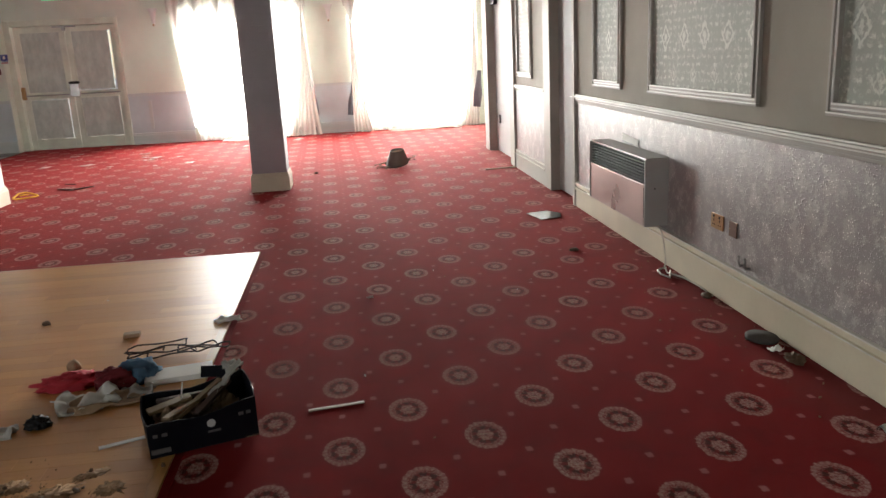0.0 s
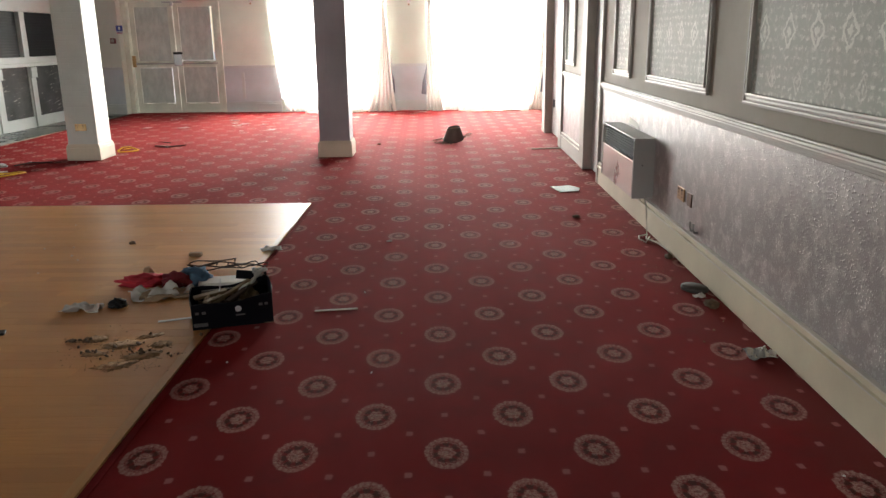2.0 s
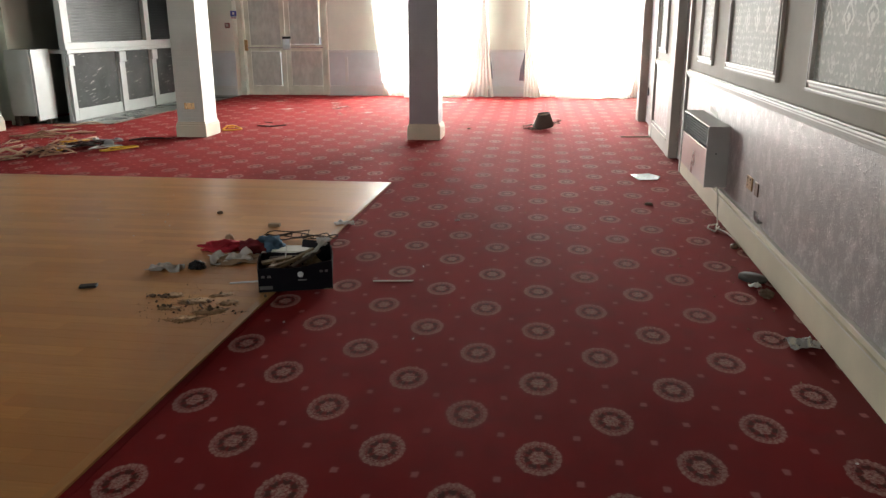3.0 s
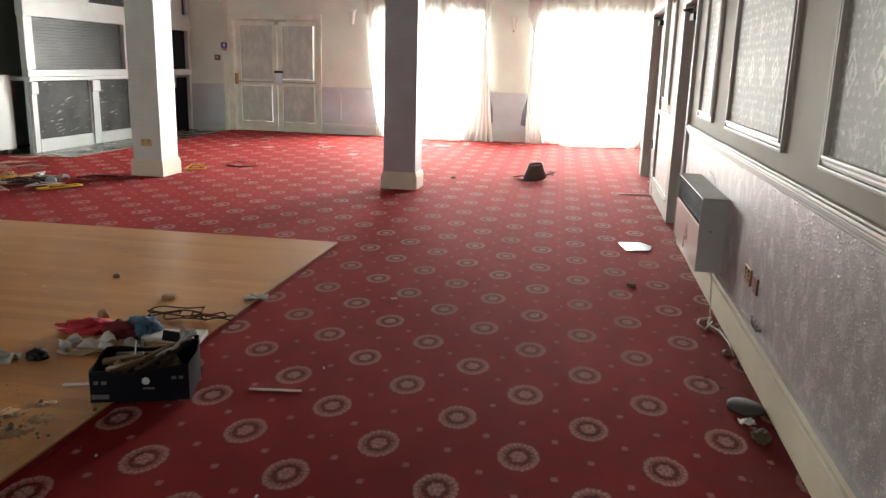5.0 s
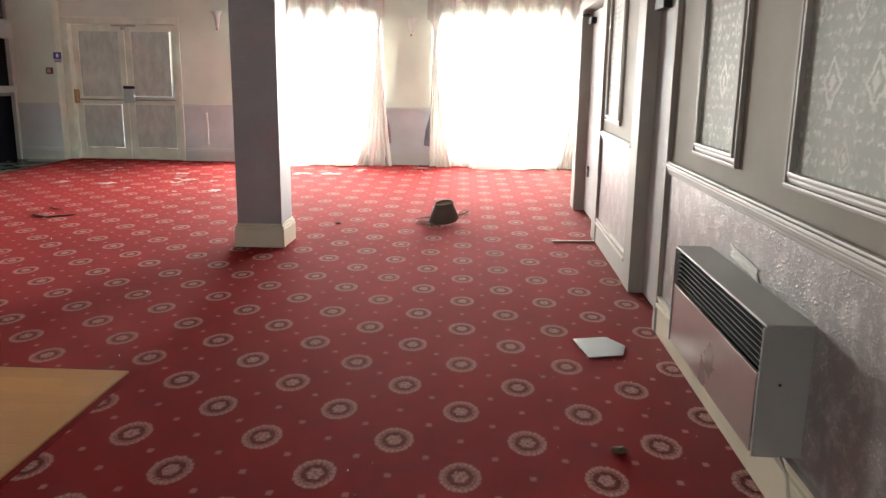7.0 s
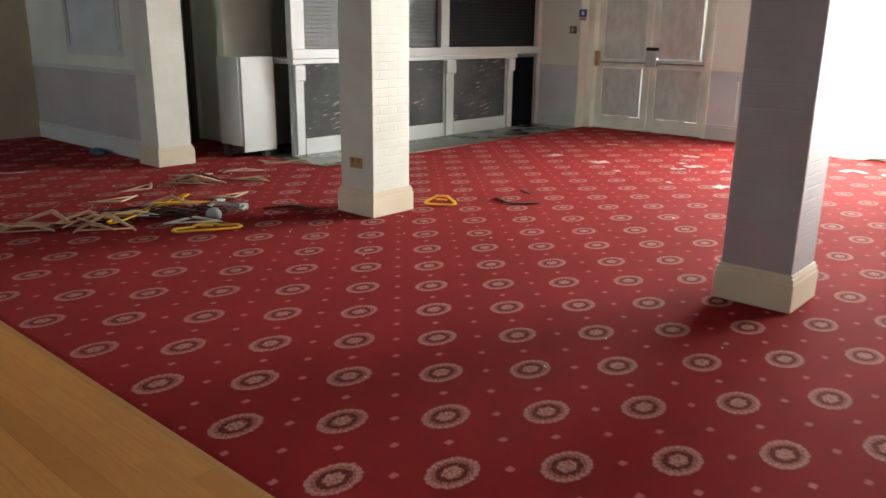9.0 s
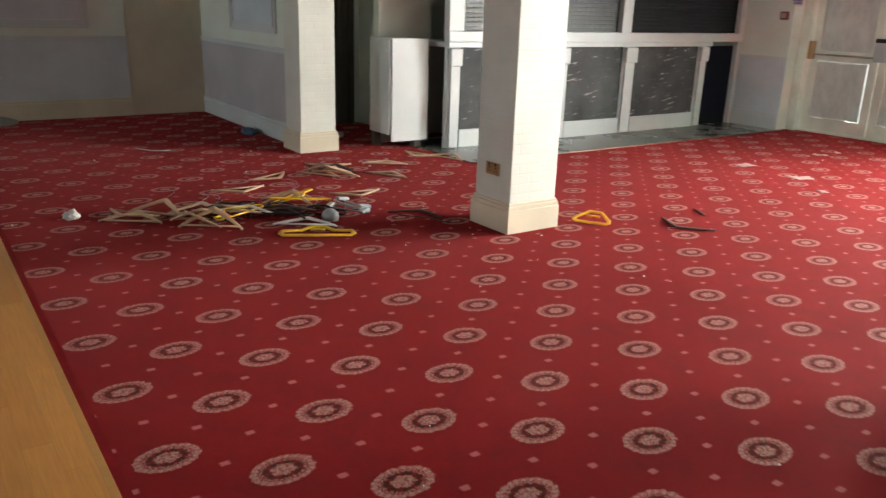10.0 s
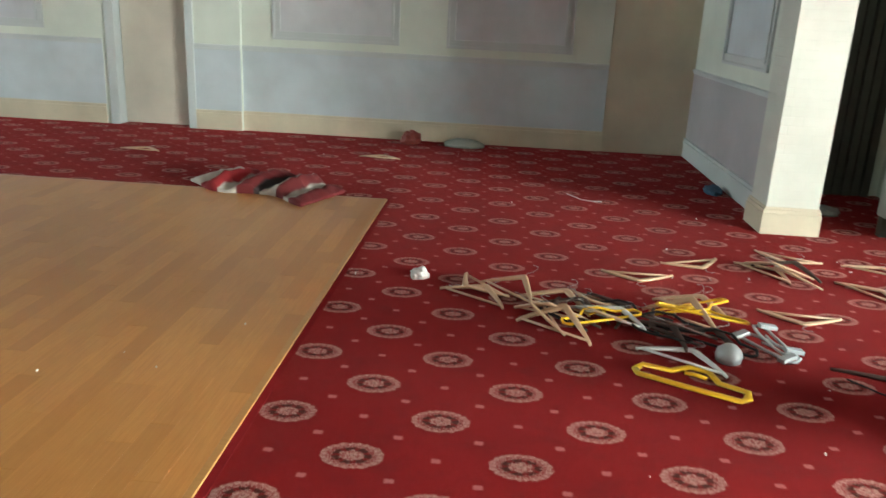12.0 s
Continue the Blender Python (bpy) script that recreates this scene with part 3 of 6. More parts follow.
# east wall, in two stretches with a door beside each
wall_east = solid("wall_east", boxes((EX, 2.603, SY, 7.08, 0, TOP), (EX, 2.603, 8.034, 9.809, 0, TOP), (EX, 2.603, 7.08, 8.034, 2.2, TOP),
                                     (EX, 2.603, 9.809, 11.984, 2.32, TOP), (2.553, 2.603, 7.08, 8.034, 0, 2.2), (2.553, 2.603, 9.809, 11.984, 0, 2.32),
                                     (2.603, 3.3, 11.831, 11.984, 0, TOP), (3.001, 3.201, 11.984, 16.294, 0, TOP)),
                  TAUPE, "taupe painted wall with framed panels and a dado rail", "wall", kind="structure")
for a, b in ((SY, 7.06), (8.26, 9.768)):
    lo, hi = EX - 0.003, EX + 0.001
    part("dado_wallpaper", boxes((lo, hi, a, b, 0.2, 1.0)), LEAF_PAPER, wall_east, "embossed lavender-grey wallpaper below the rail")
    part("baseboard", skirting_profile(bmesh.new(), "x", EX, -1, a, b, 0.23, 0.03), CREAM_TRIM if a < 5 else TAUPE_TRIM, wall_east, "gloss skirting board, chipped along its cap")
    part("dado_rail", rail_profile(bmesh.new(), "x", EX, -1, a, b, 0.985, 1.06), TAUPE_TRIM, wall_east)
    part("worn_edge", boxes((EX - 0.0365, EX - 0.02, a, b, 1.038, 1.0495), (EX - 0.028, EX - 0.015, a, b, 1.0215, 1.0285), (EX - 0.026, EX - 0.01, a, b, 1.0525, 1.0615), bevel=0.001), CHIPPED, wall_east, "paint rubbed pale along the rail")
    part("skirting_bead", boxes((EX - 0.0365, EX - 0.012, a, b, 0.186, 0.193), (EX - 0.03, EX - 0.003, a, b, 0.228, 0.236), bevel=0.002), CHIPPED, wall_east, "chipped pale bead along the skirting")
for a, b in ((5.859, 6.567), (3.776, 5.295), (1.673, 3.171), (-0.43, 1.068), (8.855, 9.625)):
    part("panel_paper", boxes((EX - 0.004, EX + 0.001, a + 0.05, b - 0.05, 1.21, 2.55)), DAMASK, wall_east, "silver damask wallpaper inside a frame")
    part("panel_frame", moulding(bmesh.new(), "x", EX, -1, a, b, 1.155, 2.6), TAUPE_TRIM, wall_east, "moulded panel frame, paler on its upward faces")
    part("worn_edge", boxes((EX - 0.0235, EX - 0.019, a + 0.004, b - 0.004, 1.166, 1.1735), (EX - 0.0145, EX - 0.011, a + 0.02, b - 0.02, 1.184, 1.193), (EX - 0.0275, EX - 0.02, a + 0.045, b - 0.045, 1.206, 1.2155), bevel=0.001), CHIPPED, wall_east, "thin pale strips along the lower ledge")

# door_1 and door_2 in the east wall
def east_door(name, a, b, head, leaf_x, near_w, far_w, label):
    d = thing(name, label, "door", kind="structure")
    part("door_leaf", boxes((leaf_x, leaf_x + 0.045, a, b, 0.012, head), bevel=0.003), DOOR_GREY, d)
    for p, q in ((a - near_w, a), (b, b + far_w)):
        part("architrave", boxes((EX - 0.03, leaf_x + 0.05, p, q, 0, head + 0.02), bevel=0.006), TAUPE_TRIM, d)
    part("door_head", boxes((EX - 0.03, leaf_x + 0.05, a - near_w, b + far_w, head + 0.02, head + 0.11), bevel=0.006), TAUPE_TRIM, d)
    closer = bmesh.new()
    box(closer, leaf_x - 0.06, leaf_x, b - 0.32, b - 0.06, head - 0.14, head - 0.07, bevel=0.012)
    tube(closer, ((leaf_x - 0.04, b - 0.2, head - 0.07), (leaf_x - 0.12, b - 0.08, head - 0.04), (leaf_x - 0.02, b + 0.02, head - 0.02)), 0.01)
    part("door_closer", closer, BLACK, d, "black overhead door closer")
    knob = bmesh.new()
    box(knob, leaf_x - 0.006, leaf_x, a + 0.06, a + 0.13, 0.92, 1.12, bevel=0.002)
    tube(knob, ((leaf_x - 0.005, a + 0.095, 1.02), (leaf_x - 0.05, a + 0.095, 1.02), (leaf_x - 0.055, a + 0.2, 1.02)), 0.009)
    part("door_handle", knob, STEEL, d)
    return d


door_1 = east_door("door_1", 7.15, 7.98, 2.12, 2.235, 0.07, 0.27, "grey painted flush door, closed, in a taupe frame")
door_2 = east_door("door_2", 10.06, 11.63, 2.26, 2.255, 0.26, 0.33, "grey painted double-width door, closed, in a taupe frame")
vent = boxes((2.229, 2.246, 11.266, 11.338, 0.44, 0.56), bevel=0.003)
part("latch_plate", vent, BLACK, door_2)

# north wall with two window openings and the double doorway
W1, W2, WZ0, WZ1 = (-3.03, -0.81), (0.23, 2.6), 0.28, 2.42
north = boxes((-8.265, -6.33, NY, 16.355, 0, TOP), (-6.33, -4.237, NY, 16.355, 2.45, TOP), (-4.237, W1[0], NY, 16.355, 0, TOP), (W1[1], W2[0], NY, 16.355, 0, TOP),
              (W2[1], 3.001, NY, 16.355, 0, TOP), (*W1, NY, 16.355, 0, WZ0), (*W1, NY, 16.355, WZ1, TOP), (*W2, NY, 16.355, 0, WZ0), (*W2, NY, 16.355, WZ1, TOP),
              (-8.065, -6.33, 15.801, NY, 0, TOP))
wall_north = solid("wall_north", north, WHITE_WALL, "off-white wall with a pale lilac dado", "wall", kind="structure")
for a, b, f in ((-7.088, -6.33, 15.801), (-4.237, W1[0], NY), (W1[1], W2[0], NY)):
    part("dado_panel", boxes((a, b, f - 0.004, f + 0.001, 0.2, 0.95)), LILAC, wall_north, "pale lilac painted dado")
    part("baseboard", skirting_profile(bmesh.new(), "y", f, -1, a, b, 0.22), WHITE_TRIM, wall_north)
    part("dado_rail", rail_profile(bmesh.new(), "y", f, -1, a, b, 0.94, 0.995, 0.028), WHITE_TRIM, wall_north)
part("panel_strip", boxes((-3.868, -3.808, NY - 0.018, NY, 0.3, 0.84), bevel=0.005), WHITE_TRIM, wall_north)


def window(name, a, b):
    w = thing(name, "tall white-framed window with bright daylight outside", "window", kind="structure")
    part("window_frame", boxes((a, a + 0.06, NY + 0.16, NY + 0.24, WZ0, WZ1), (b - 0.06, b, NY + 0.16, NY + 0.24, WZ0, WZ1), (a + 0.06, b - 0.06, NY + 0.16, NY + 0.24, WZ0, WZ0 + 0.06),
                               (a + 0.06, b - 0.06, NY + 0.16, NY + 0.24, WZ1 - 0.06, WZ1), bevel=0.004), WHITE_TRIM, w)
    m = (a + b) / 2
    part("mullion", boxes((m - 0.025, m + 0.025, NY + 0.17, NY + 0.23, WZ0 + 0.06, WZ1 - 0.06), bevel=0.004), WHITE_TRIM, w)
    part("window_sill", boxes((a, b, NY - 0.02, NY + 0.16, WZ0 - 0.03, WZ0 + 0.004), bevel=0.004), WHITE_TRIM, w)
    for p, q in ((a + 0.06, m - 0.025), (m + 0.025, b - 0.06)):
        pane = part("pane", boxes((p, q, NY + 0.19, NY + 0.196, WZ0 + 0.06, WZ1 - 0.06)), GLASS, w)
        pane.visible_shadow = False


window("window_1", *W1)
window("window_2", *W2)
# never in view: added as an opening for the south fill lamp
window_3 = thing("window_3", "unseen white-framed window added in the south wall for the fill lamp", "window", kind="structure")
part("window_frame", boxes((-10.1, -10.04, -9.62, -9.54, 0.8, 2.7), (-7.16, -7.1, -9.62, -9.54, 0.8, 2.7), (-10.04, -7.16, -9.62, -9.54, 0.8, 0.86), (-10.04, -7.16, -9.62, -9.54, 2.64, 2.7),
                           (-8.63, -8.57, -9.62, -9.54, 0.86, 2.64), bevel=0.004), WHITE_TRIM, window_3)
for p, q in ((-10.04, -8.63), (-8.57, -7.16)):
    pane = part("pane", boxes((p, q, -9.583, -9.577, 0.86, 2.64)), GLASS, window_3)
    pane.visible_shadow = False

# the ground outside, far below the brightness of the sky
solid("ground", boxes((-59.71, 59.93, 16.355, 122.895, -0.3, -0.1)), plain("grey paving", (0.35, 0.34, 0.32), 0.8), "pale paved ground outside the windows", "ground", kind="structure")


def double_door():
    d = thing("door_3", "worn cream double doors with mottled grey panels, shut, daylight in the cracks", "door", kind="structure")
    a, b, m, y0, y1 = -6.2, -4.317, -5.26, 16.14, 16.19
    part("door_frame", boxes((-6.33, a - 0.008, 16.02, 16.24, 0, 2.45), (b + 0.008, -4.237, 16.02, 16.24, 0, 2.45), (a - 0.008, b + 0.008, 16.02, 16.24, 2.335, 2.45), bevel=0.006), DOOR_CREAM, d)
    for p, q, side in ((a, m - 0.006, 0), (m + 0.002, b, 1)):
        leaf = part("door_leaf", boxes((p, p + 0.11, y0, y1, 0.008, 2.33), (q - 0.11, q, y0, y1, 0.008, 2.33), (p + 0.11, q - 0.11, y0, y1, 0.008, 0.2),
                                       (p + 0.11, q - 0.11, y0, y1, 0.97, 1.1), (p + 0.11, q - 0.11, y0, y1, 2.22, 2.33), bevel=0.003), DOOR_CREAM, d)
        part("weather_bar", boxes((p, q, 16.128, y0, 0.0, 0.03), (p + 0.11, p + 0.2, 16.128, y0, 0.19, 0.214), (p + 0.3, q - 0.28, 16.128, y0, 0.19, 0.214), (p, q, 16.19, 16.2, 2.3, 2.36), bevel=0.002), DOOR_CREAM, leaf)
        up = boxes((p + 0.11, q - 0.11 - (0.045 if side else 0), 16.155, 16.176, 1.1 + (0.02 if side else 0), 2.22), bevel=0.002)
        low = boxes((p + 0.11, q - 0.11 - (0.008 if side else 0.026), 16.155, 16.176, 0.208, 0.97 - (0 if side else 0.014)), bevel=0.002)
        part("door_panel", up, DOOR_PANEL, leaf, "mottled grey panel")
        part("door_panel", low, DOOR_PANEL, leaf, "mottled grey panel")
        part("bead", boxes((p + 0.105, q - 0.105, 16.132, 16.14, 1.085, 1.105), (p + 0.105, q - 0.105, 16.132, 16.14, 0.965, 0.982), bevel=0.002), DOOR_CREAM, leaf)
    bar = bmesh.new()
    tube(bar, ((a + 0.05, 16.09, 1.05), (b - 0.06, 16.09, 1.05)), 0.012)
    part("push_bar", bar, STEEL, d, "steel push bar across both leaves")
    part("latch_box", boxes((m - 0.05, m + 0.13, 16.073, 16.14, 1.0, 1.28), bevel=0.01), STEEL, d)
    part("latch_cap", boxes((m - 0.052, m + 0.132, 16.068, 16.14, 1.24, 1.29), bevel=0.005), BLACK, d)
    part("hinge_box", boxes((a - 0.02, a + 0.06, 16.073, 16.14, 0.98, 1.22), bevel=0.01), BRASS, d)
    part("door_stay", boxes((m - 0.2, m + 0.22, 16.088, 16.14, 2.3, 2.33), (m - 0.03, m + 0.03, 16.068, 16.14, 2.24, 2.33), bevel=0.004), STEEL, d)


double_door()

# west wall with framed panels, a recessed door, and the plain stretch in the corner
wall_west = solid("wall_west", boxes((-11.455, WX, 3.858, 8.27, 0, TOP), (-11.455, WX + 0.07, 3.284, 3.858, 0, TOP), (-11.455, WX + 0.07, SY, 2.196, 0, TOP), (-11.455, WX + 0.07, 2.196, 3.284, 2.2, TOP),
                                     (-11.455, -11.116, 2.196, 3.284, 0, 2.2), (-11.455, -11.156, 8.27, 9.625, 0, TOP)), WHITE_WALL, "off-white wall with framed panels and lilac dado", "wall", kind="structure")
for a, b, f in ((3.858, 8.27, WX), (3.284, 3.858, WX + 0.07), (SY, 2.135, WX + 0.07)):
    part("dado_panel", boxes((f - 0.001, f + 0.004, a, b, 0.2, 0.97)), LILAC, wall_west, "pale lilac painted dado")
    part("baseboard", skirting_profile(bmesh.new(), "x", f, 1, a, b, 0.24), CREAM_TRIM, wall_west)
    part("dado_rail", rail_profile(bmesh.new(), "x", f, 1, a, b, 0.965, 1.03, 0.028), WHITE_TRIM, wall_west)
for a, b, f in ((4.238, 5.777, WX), (6.341, 7.829, WX), (-0.122, 1.417, WX + 0.07), (-2.482, -0.943, WX + 0.07)):
    part("panel_paper", boxes((f - 0.001, f + 0.004, a + 0.05, b - 0.05, 1.18, 2.55)), LILAC_PANEL, wall_west, "pale grey-lilac paper inside a frame")
    part("panel_frame", moulding(bmesh.new(), "x", f, 1, a, b, 1.12, 2.6, 0.1), WHITE_TRIM, wall_west)
door_4 = thing("door_4", "plain cream flush door, closed, in a cream frame", "door", kind="structure")
part("door_leaf", boxes((-11.076, -11.031, 2.319, 3.181, 0.01, 2.1), bevel=0.003), CREAM_WALL, door_4)
for p, q in ((2.196, 2.309), (3.192, 3.284)):
    part("architrave", boxes((-11.086, WX + 0.1, p, q, 0, 2.2), bevel=0.006), WHITE_TRIM, door_4)
part("door_head", boxes((-11.086, WX + 0.1, 2.309, 3.192, 2.11, 2.2), bevel=0.006), WHITE_TRIM, door_4)
corner_panel = part("corner_board", boxes((-11.156, -10.975, 8.272, 9.264, 0, 3.2), bevel=0.003), TAN_WALL, wall_west, "plain cream painted board")

# stub wall with its lit end, the dark passage behind it, and the wall behind the bar
wall_stub = solid("wall_stub", boxes((-11.256, -7.6, 9.266, 9.53, 0, TOP)), WHITE_WALL, "off-white stub wall with a lilac dado", "wall", kind="structure")
part("dado_panel", boxes((-11.116, -7.846, 9.261, 9.267, 0.2, 0.98)), LILAC_SHADED, wall_stub, "lilac painted dado, shade put into its colour")
part("baseboard", skirting_profile(bmesh.new(), "y", 9.266, -1, -11.116, -7.846, 0.22), WHITE_TRIM, wall_stub)
part("dado_rail", rail_profile(bmesh.new(), "y", 9.266, -1, -11.116, -7.846, 0.975, 1.03, 0.028), WHITE_TRIM, wall_stub)
part("panel_paper", boxes((-9.71, -8.464, 9.26, 9.267, 1.25, 2.55)), LILAC, wall_stub)
part("panel_frame", moulding(bmesh.new(), "y", 9.266, -1, -9.81, -8.365, 1.17, 2.6, 0.1), WHITE_TRIM, wall_stub)


def pillar(name, x0, x1, y0, y1, faces, label, group="pillars"):
    """A square pillar: papered shaft, skirting with a stepped cap. faces: material of the shaft."""
    cx, cy = (x0 + x1) / 2, (y0 + y1) / 2
    p = thing(name, label, "pillar", group, at=Matrix.Translation((cx, cy, 0)), kind="structure")
    hx, hy = (x1 - x0) / 2, (y1 - y0) / 2
    part("shaft", boxes((-hx, hx, -hy, hy, 0, TOP), bevel=0.006), faces, p)
    bm = bmesh.new()
    for z0, z1, d in ((0, 0.165, 0.026), (0.165, 0.195, 0.02), (0.195, 0.215, 0.011)):
        box(bm, -hx - d, hx + d, -hy - d, hy + d, z0, z1, bevel=0.004)
    part("baseboard", bm, CREAM_TRIM, p, "cream gloss skirting round the foot")
    return p


pillar_1 = pillar("pillar_1", -4.475, -4.08, 9.155, 9.58, PILLAR_PAPER, "square off-white pillar with faint brick-relief paper")
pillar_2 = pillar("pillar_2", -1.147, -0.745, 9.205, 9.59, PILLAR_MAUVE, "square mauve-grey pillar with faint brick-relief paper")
pillar_3 = pillar("pillar_3", -7.9, -7.515, 9.14, 9.54, PILLAR_PAPER, "square off-white pillar at the end of the stub wall")

wall_passage = solid("wall_passage", boxes((-9.461, -9.262, 9.573, 11.061, 0, TOP), (-9.461, -7.766, 10.774, 10.907, 0, TOP), (-7.846, -7.726, 10.189, 10.312, 0, TOP), (-7.816, -7.746, 10.312, 10.805, 1.2, TOP),
                                           (-7.816, -7.746, 10.312, 10.774, 0, 1.2)), WHITE_WALL, "white painted wall beside the bar, dark passage behind", "wall", kind="structure")
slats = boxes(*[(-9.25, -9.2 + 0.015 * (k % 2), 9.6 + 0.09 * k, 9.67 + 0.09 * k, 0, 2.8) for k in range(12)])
part("dark_boarding", slats, UNLIT_TIMBER, wall_passage, "ribbed boarding in the passage, its shade put into the dark colour")

# bar front
BX = -7.09
wall_bar = solid("wall_bar", boxes((-8.265, -8.065, 10.907, 16.355, 0, TOP), (BX - 0.1, BX, 10.671, 15.801, 2.76, TOP)), WHITE_WALL, "white painted bar wall", "wall", kind="structure")
solid("floor_bar", boxes((-7.766, -6.291, 10.466, 15.801, -0.02, 0.006)), VINYL, "worn grey-green vinyl strip before the bar", "floor", kind="structure")
solid("trim", boxes((-6.291, -6.256, 10.466, 15.801, 0.0, 0.012), bevel=0.003), BROWN_METAL, "thin dark metal carpet strip by the bar", "trim", kind="structure")


def bar_counter():
    bar = thing("bar_counter", "white-painted bar with dark marbled panels and closed shutters", "bar counter")
    posts = ((10.681, 10.856), (12.21, 12.456), (13.4, 13.626), (14.878, 15.062))
    for a, b in posts:
        post = part("post", boxes((BX - 0.06, BX, a, b, 0, 1.1), bevel=0.004), WHITE_TRIM, bar)
        br = bmesh.new()
        box(br, BX, BX + 0.03, a + 0.03, b - 0.03, 0.02, 0.9, bevel=0.004)
        box(br, BX, BX + 0.06, a + 0.01, b - 0.01, 0.9, 1.09, bevel=0.015)
        part("corbel", br, WHITE_TRIM, post, "carved white corbel")
    for (_, a), (b, _) in zip(posts, posts[1:]):
        part("plinth", boxes((BX - 0.05, BX + 0.012, a, b, 0, 0.2), bevel=0.004), WHITE_TRIM, bar)
        part("marble_panel", boxes((BX - 0.05, BX - 0.015, a, b, 0.2, 1.1)), MARBLE, bar, "dark marbled laminate panel")
    part("counter_top", boxes((BX - 0.55, BX + 0.07, 10.651, 15.083, 1.1, 1.16), bevel=0.008), WHITE_TRIM, bar)
    part("counter_rail", boxes((BX - 0.08, BX + 0.03, 10.681, 15.801, 1.16, 1.27), bevel=0.006), WHITE_TRIM, bar)
    part("hatch_panel", boxes((BX - 0.09, BX - 0.06, 15.062, 15.73, 0.006, 1.1)), NAVY, bar, "dark navy panel inside the hatch")
    part("hatch_jamb", boxes((BX - 0.06, BX + 0.01, 15.719, 15.801, 0, 1.16), bevel=0.004), WHITE_TRIM, bar)
    for a, b in ((10.681, 10.876), (13.318, 13.493), (15.699, 15.801)):
        part("upper_post", boxes((BX - 0.08, BX + 0.02, a, b, 1.27, 2.06), bevel=0.005), WHITE_TRIM, bar)
    for (a, b), m, lab in (((10.876, 13.318), SHUTTER, "punched black roller shutter"), ((13.493, 15.699), BLACK_SHUTTER, "black roller shutter")):
        sh = part("shutter", boxes((BX - 0.09, BX - 0.075, a, b, 1.27, 2.06)), m, bar, lab)
        for k in range(16):
            part("slat", boxes((BX - 0.075, BX - 0.055, a, b, 1.272 + 0.0492 * k, 1.272 + 0.0492 * k + 0.044), bevel=0.004), m, sh)
    part("header", boxes((BX - 0.1, BX + 0.03, 10.681, 15.801, 2.06, 2.3), bevel=0.006), WHITE_TRIM, bar)
    cells = ((11.01, 11.933), (12.292, 13.585), (14.108, 14.898), (15.452, 15.74))
    edge = 10.681
    for a, b in cells:
        part("cupboard_stile", boxes((BX - 0.1, BX + 0.015, edge, a, 2.3, 2.76), bevel=0.004), WHITE_TRIM, bar)
        door = part("cupboard_door", boxes((BX - 0.06, BX + 0.02, a, b, 2.3, 2.37), (BX - 0.06, BX + 0.02, a, b, 2.7, 2.76),
                                           (BX - 0.06, BX + 0.019, a, a + 0.05, 2.37, 2.7), (BX - 0.06, BX + 0.019, b - 0.05, b, 2.37, 2.7), bevel=0.004), WHITE_TRIM, bar)
        part("pane", boxes((BX - 0.05, BX - 0.03, a + 0.05, b - 0.05, 2.37, 2.7)), MARBLE, door, "dark marbled pane")
        edge = b
    part("cupboard_stile", boxes((BX - 0.1, BX + 0.015, edge, 15.801, 2.3, 2.76), bevel=0.004), WHITE_TRIM, bar)
    return bar


bar_counter()

# south wall, closing the room behind the walk
solid("wall_south", boxes((-11.455, -10.1, -9.7, SY, 0, TOP), (-7.1, 3.3, -9.7, SY, 0, TOP), (-10.1, -7.1, -9.7, SY, 0, 0.8), (-10.1, -7.1, -9.7, SY, 2.7, TOP)), WHITE_WALL, "plain off-white wall with one added window opening", "wall", kind="structure")


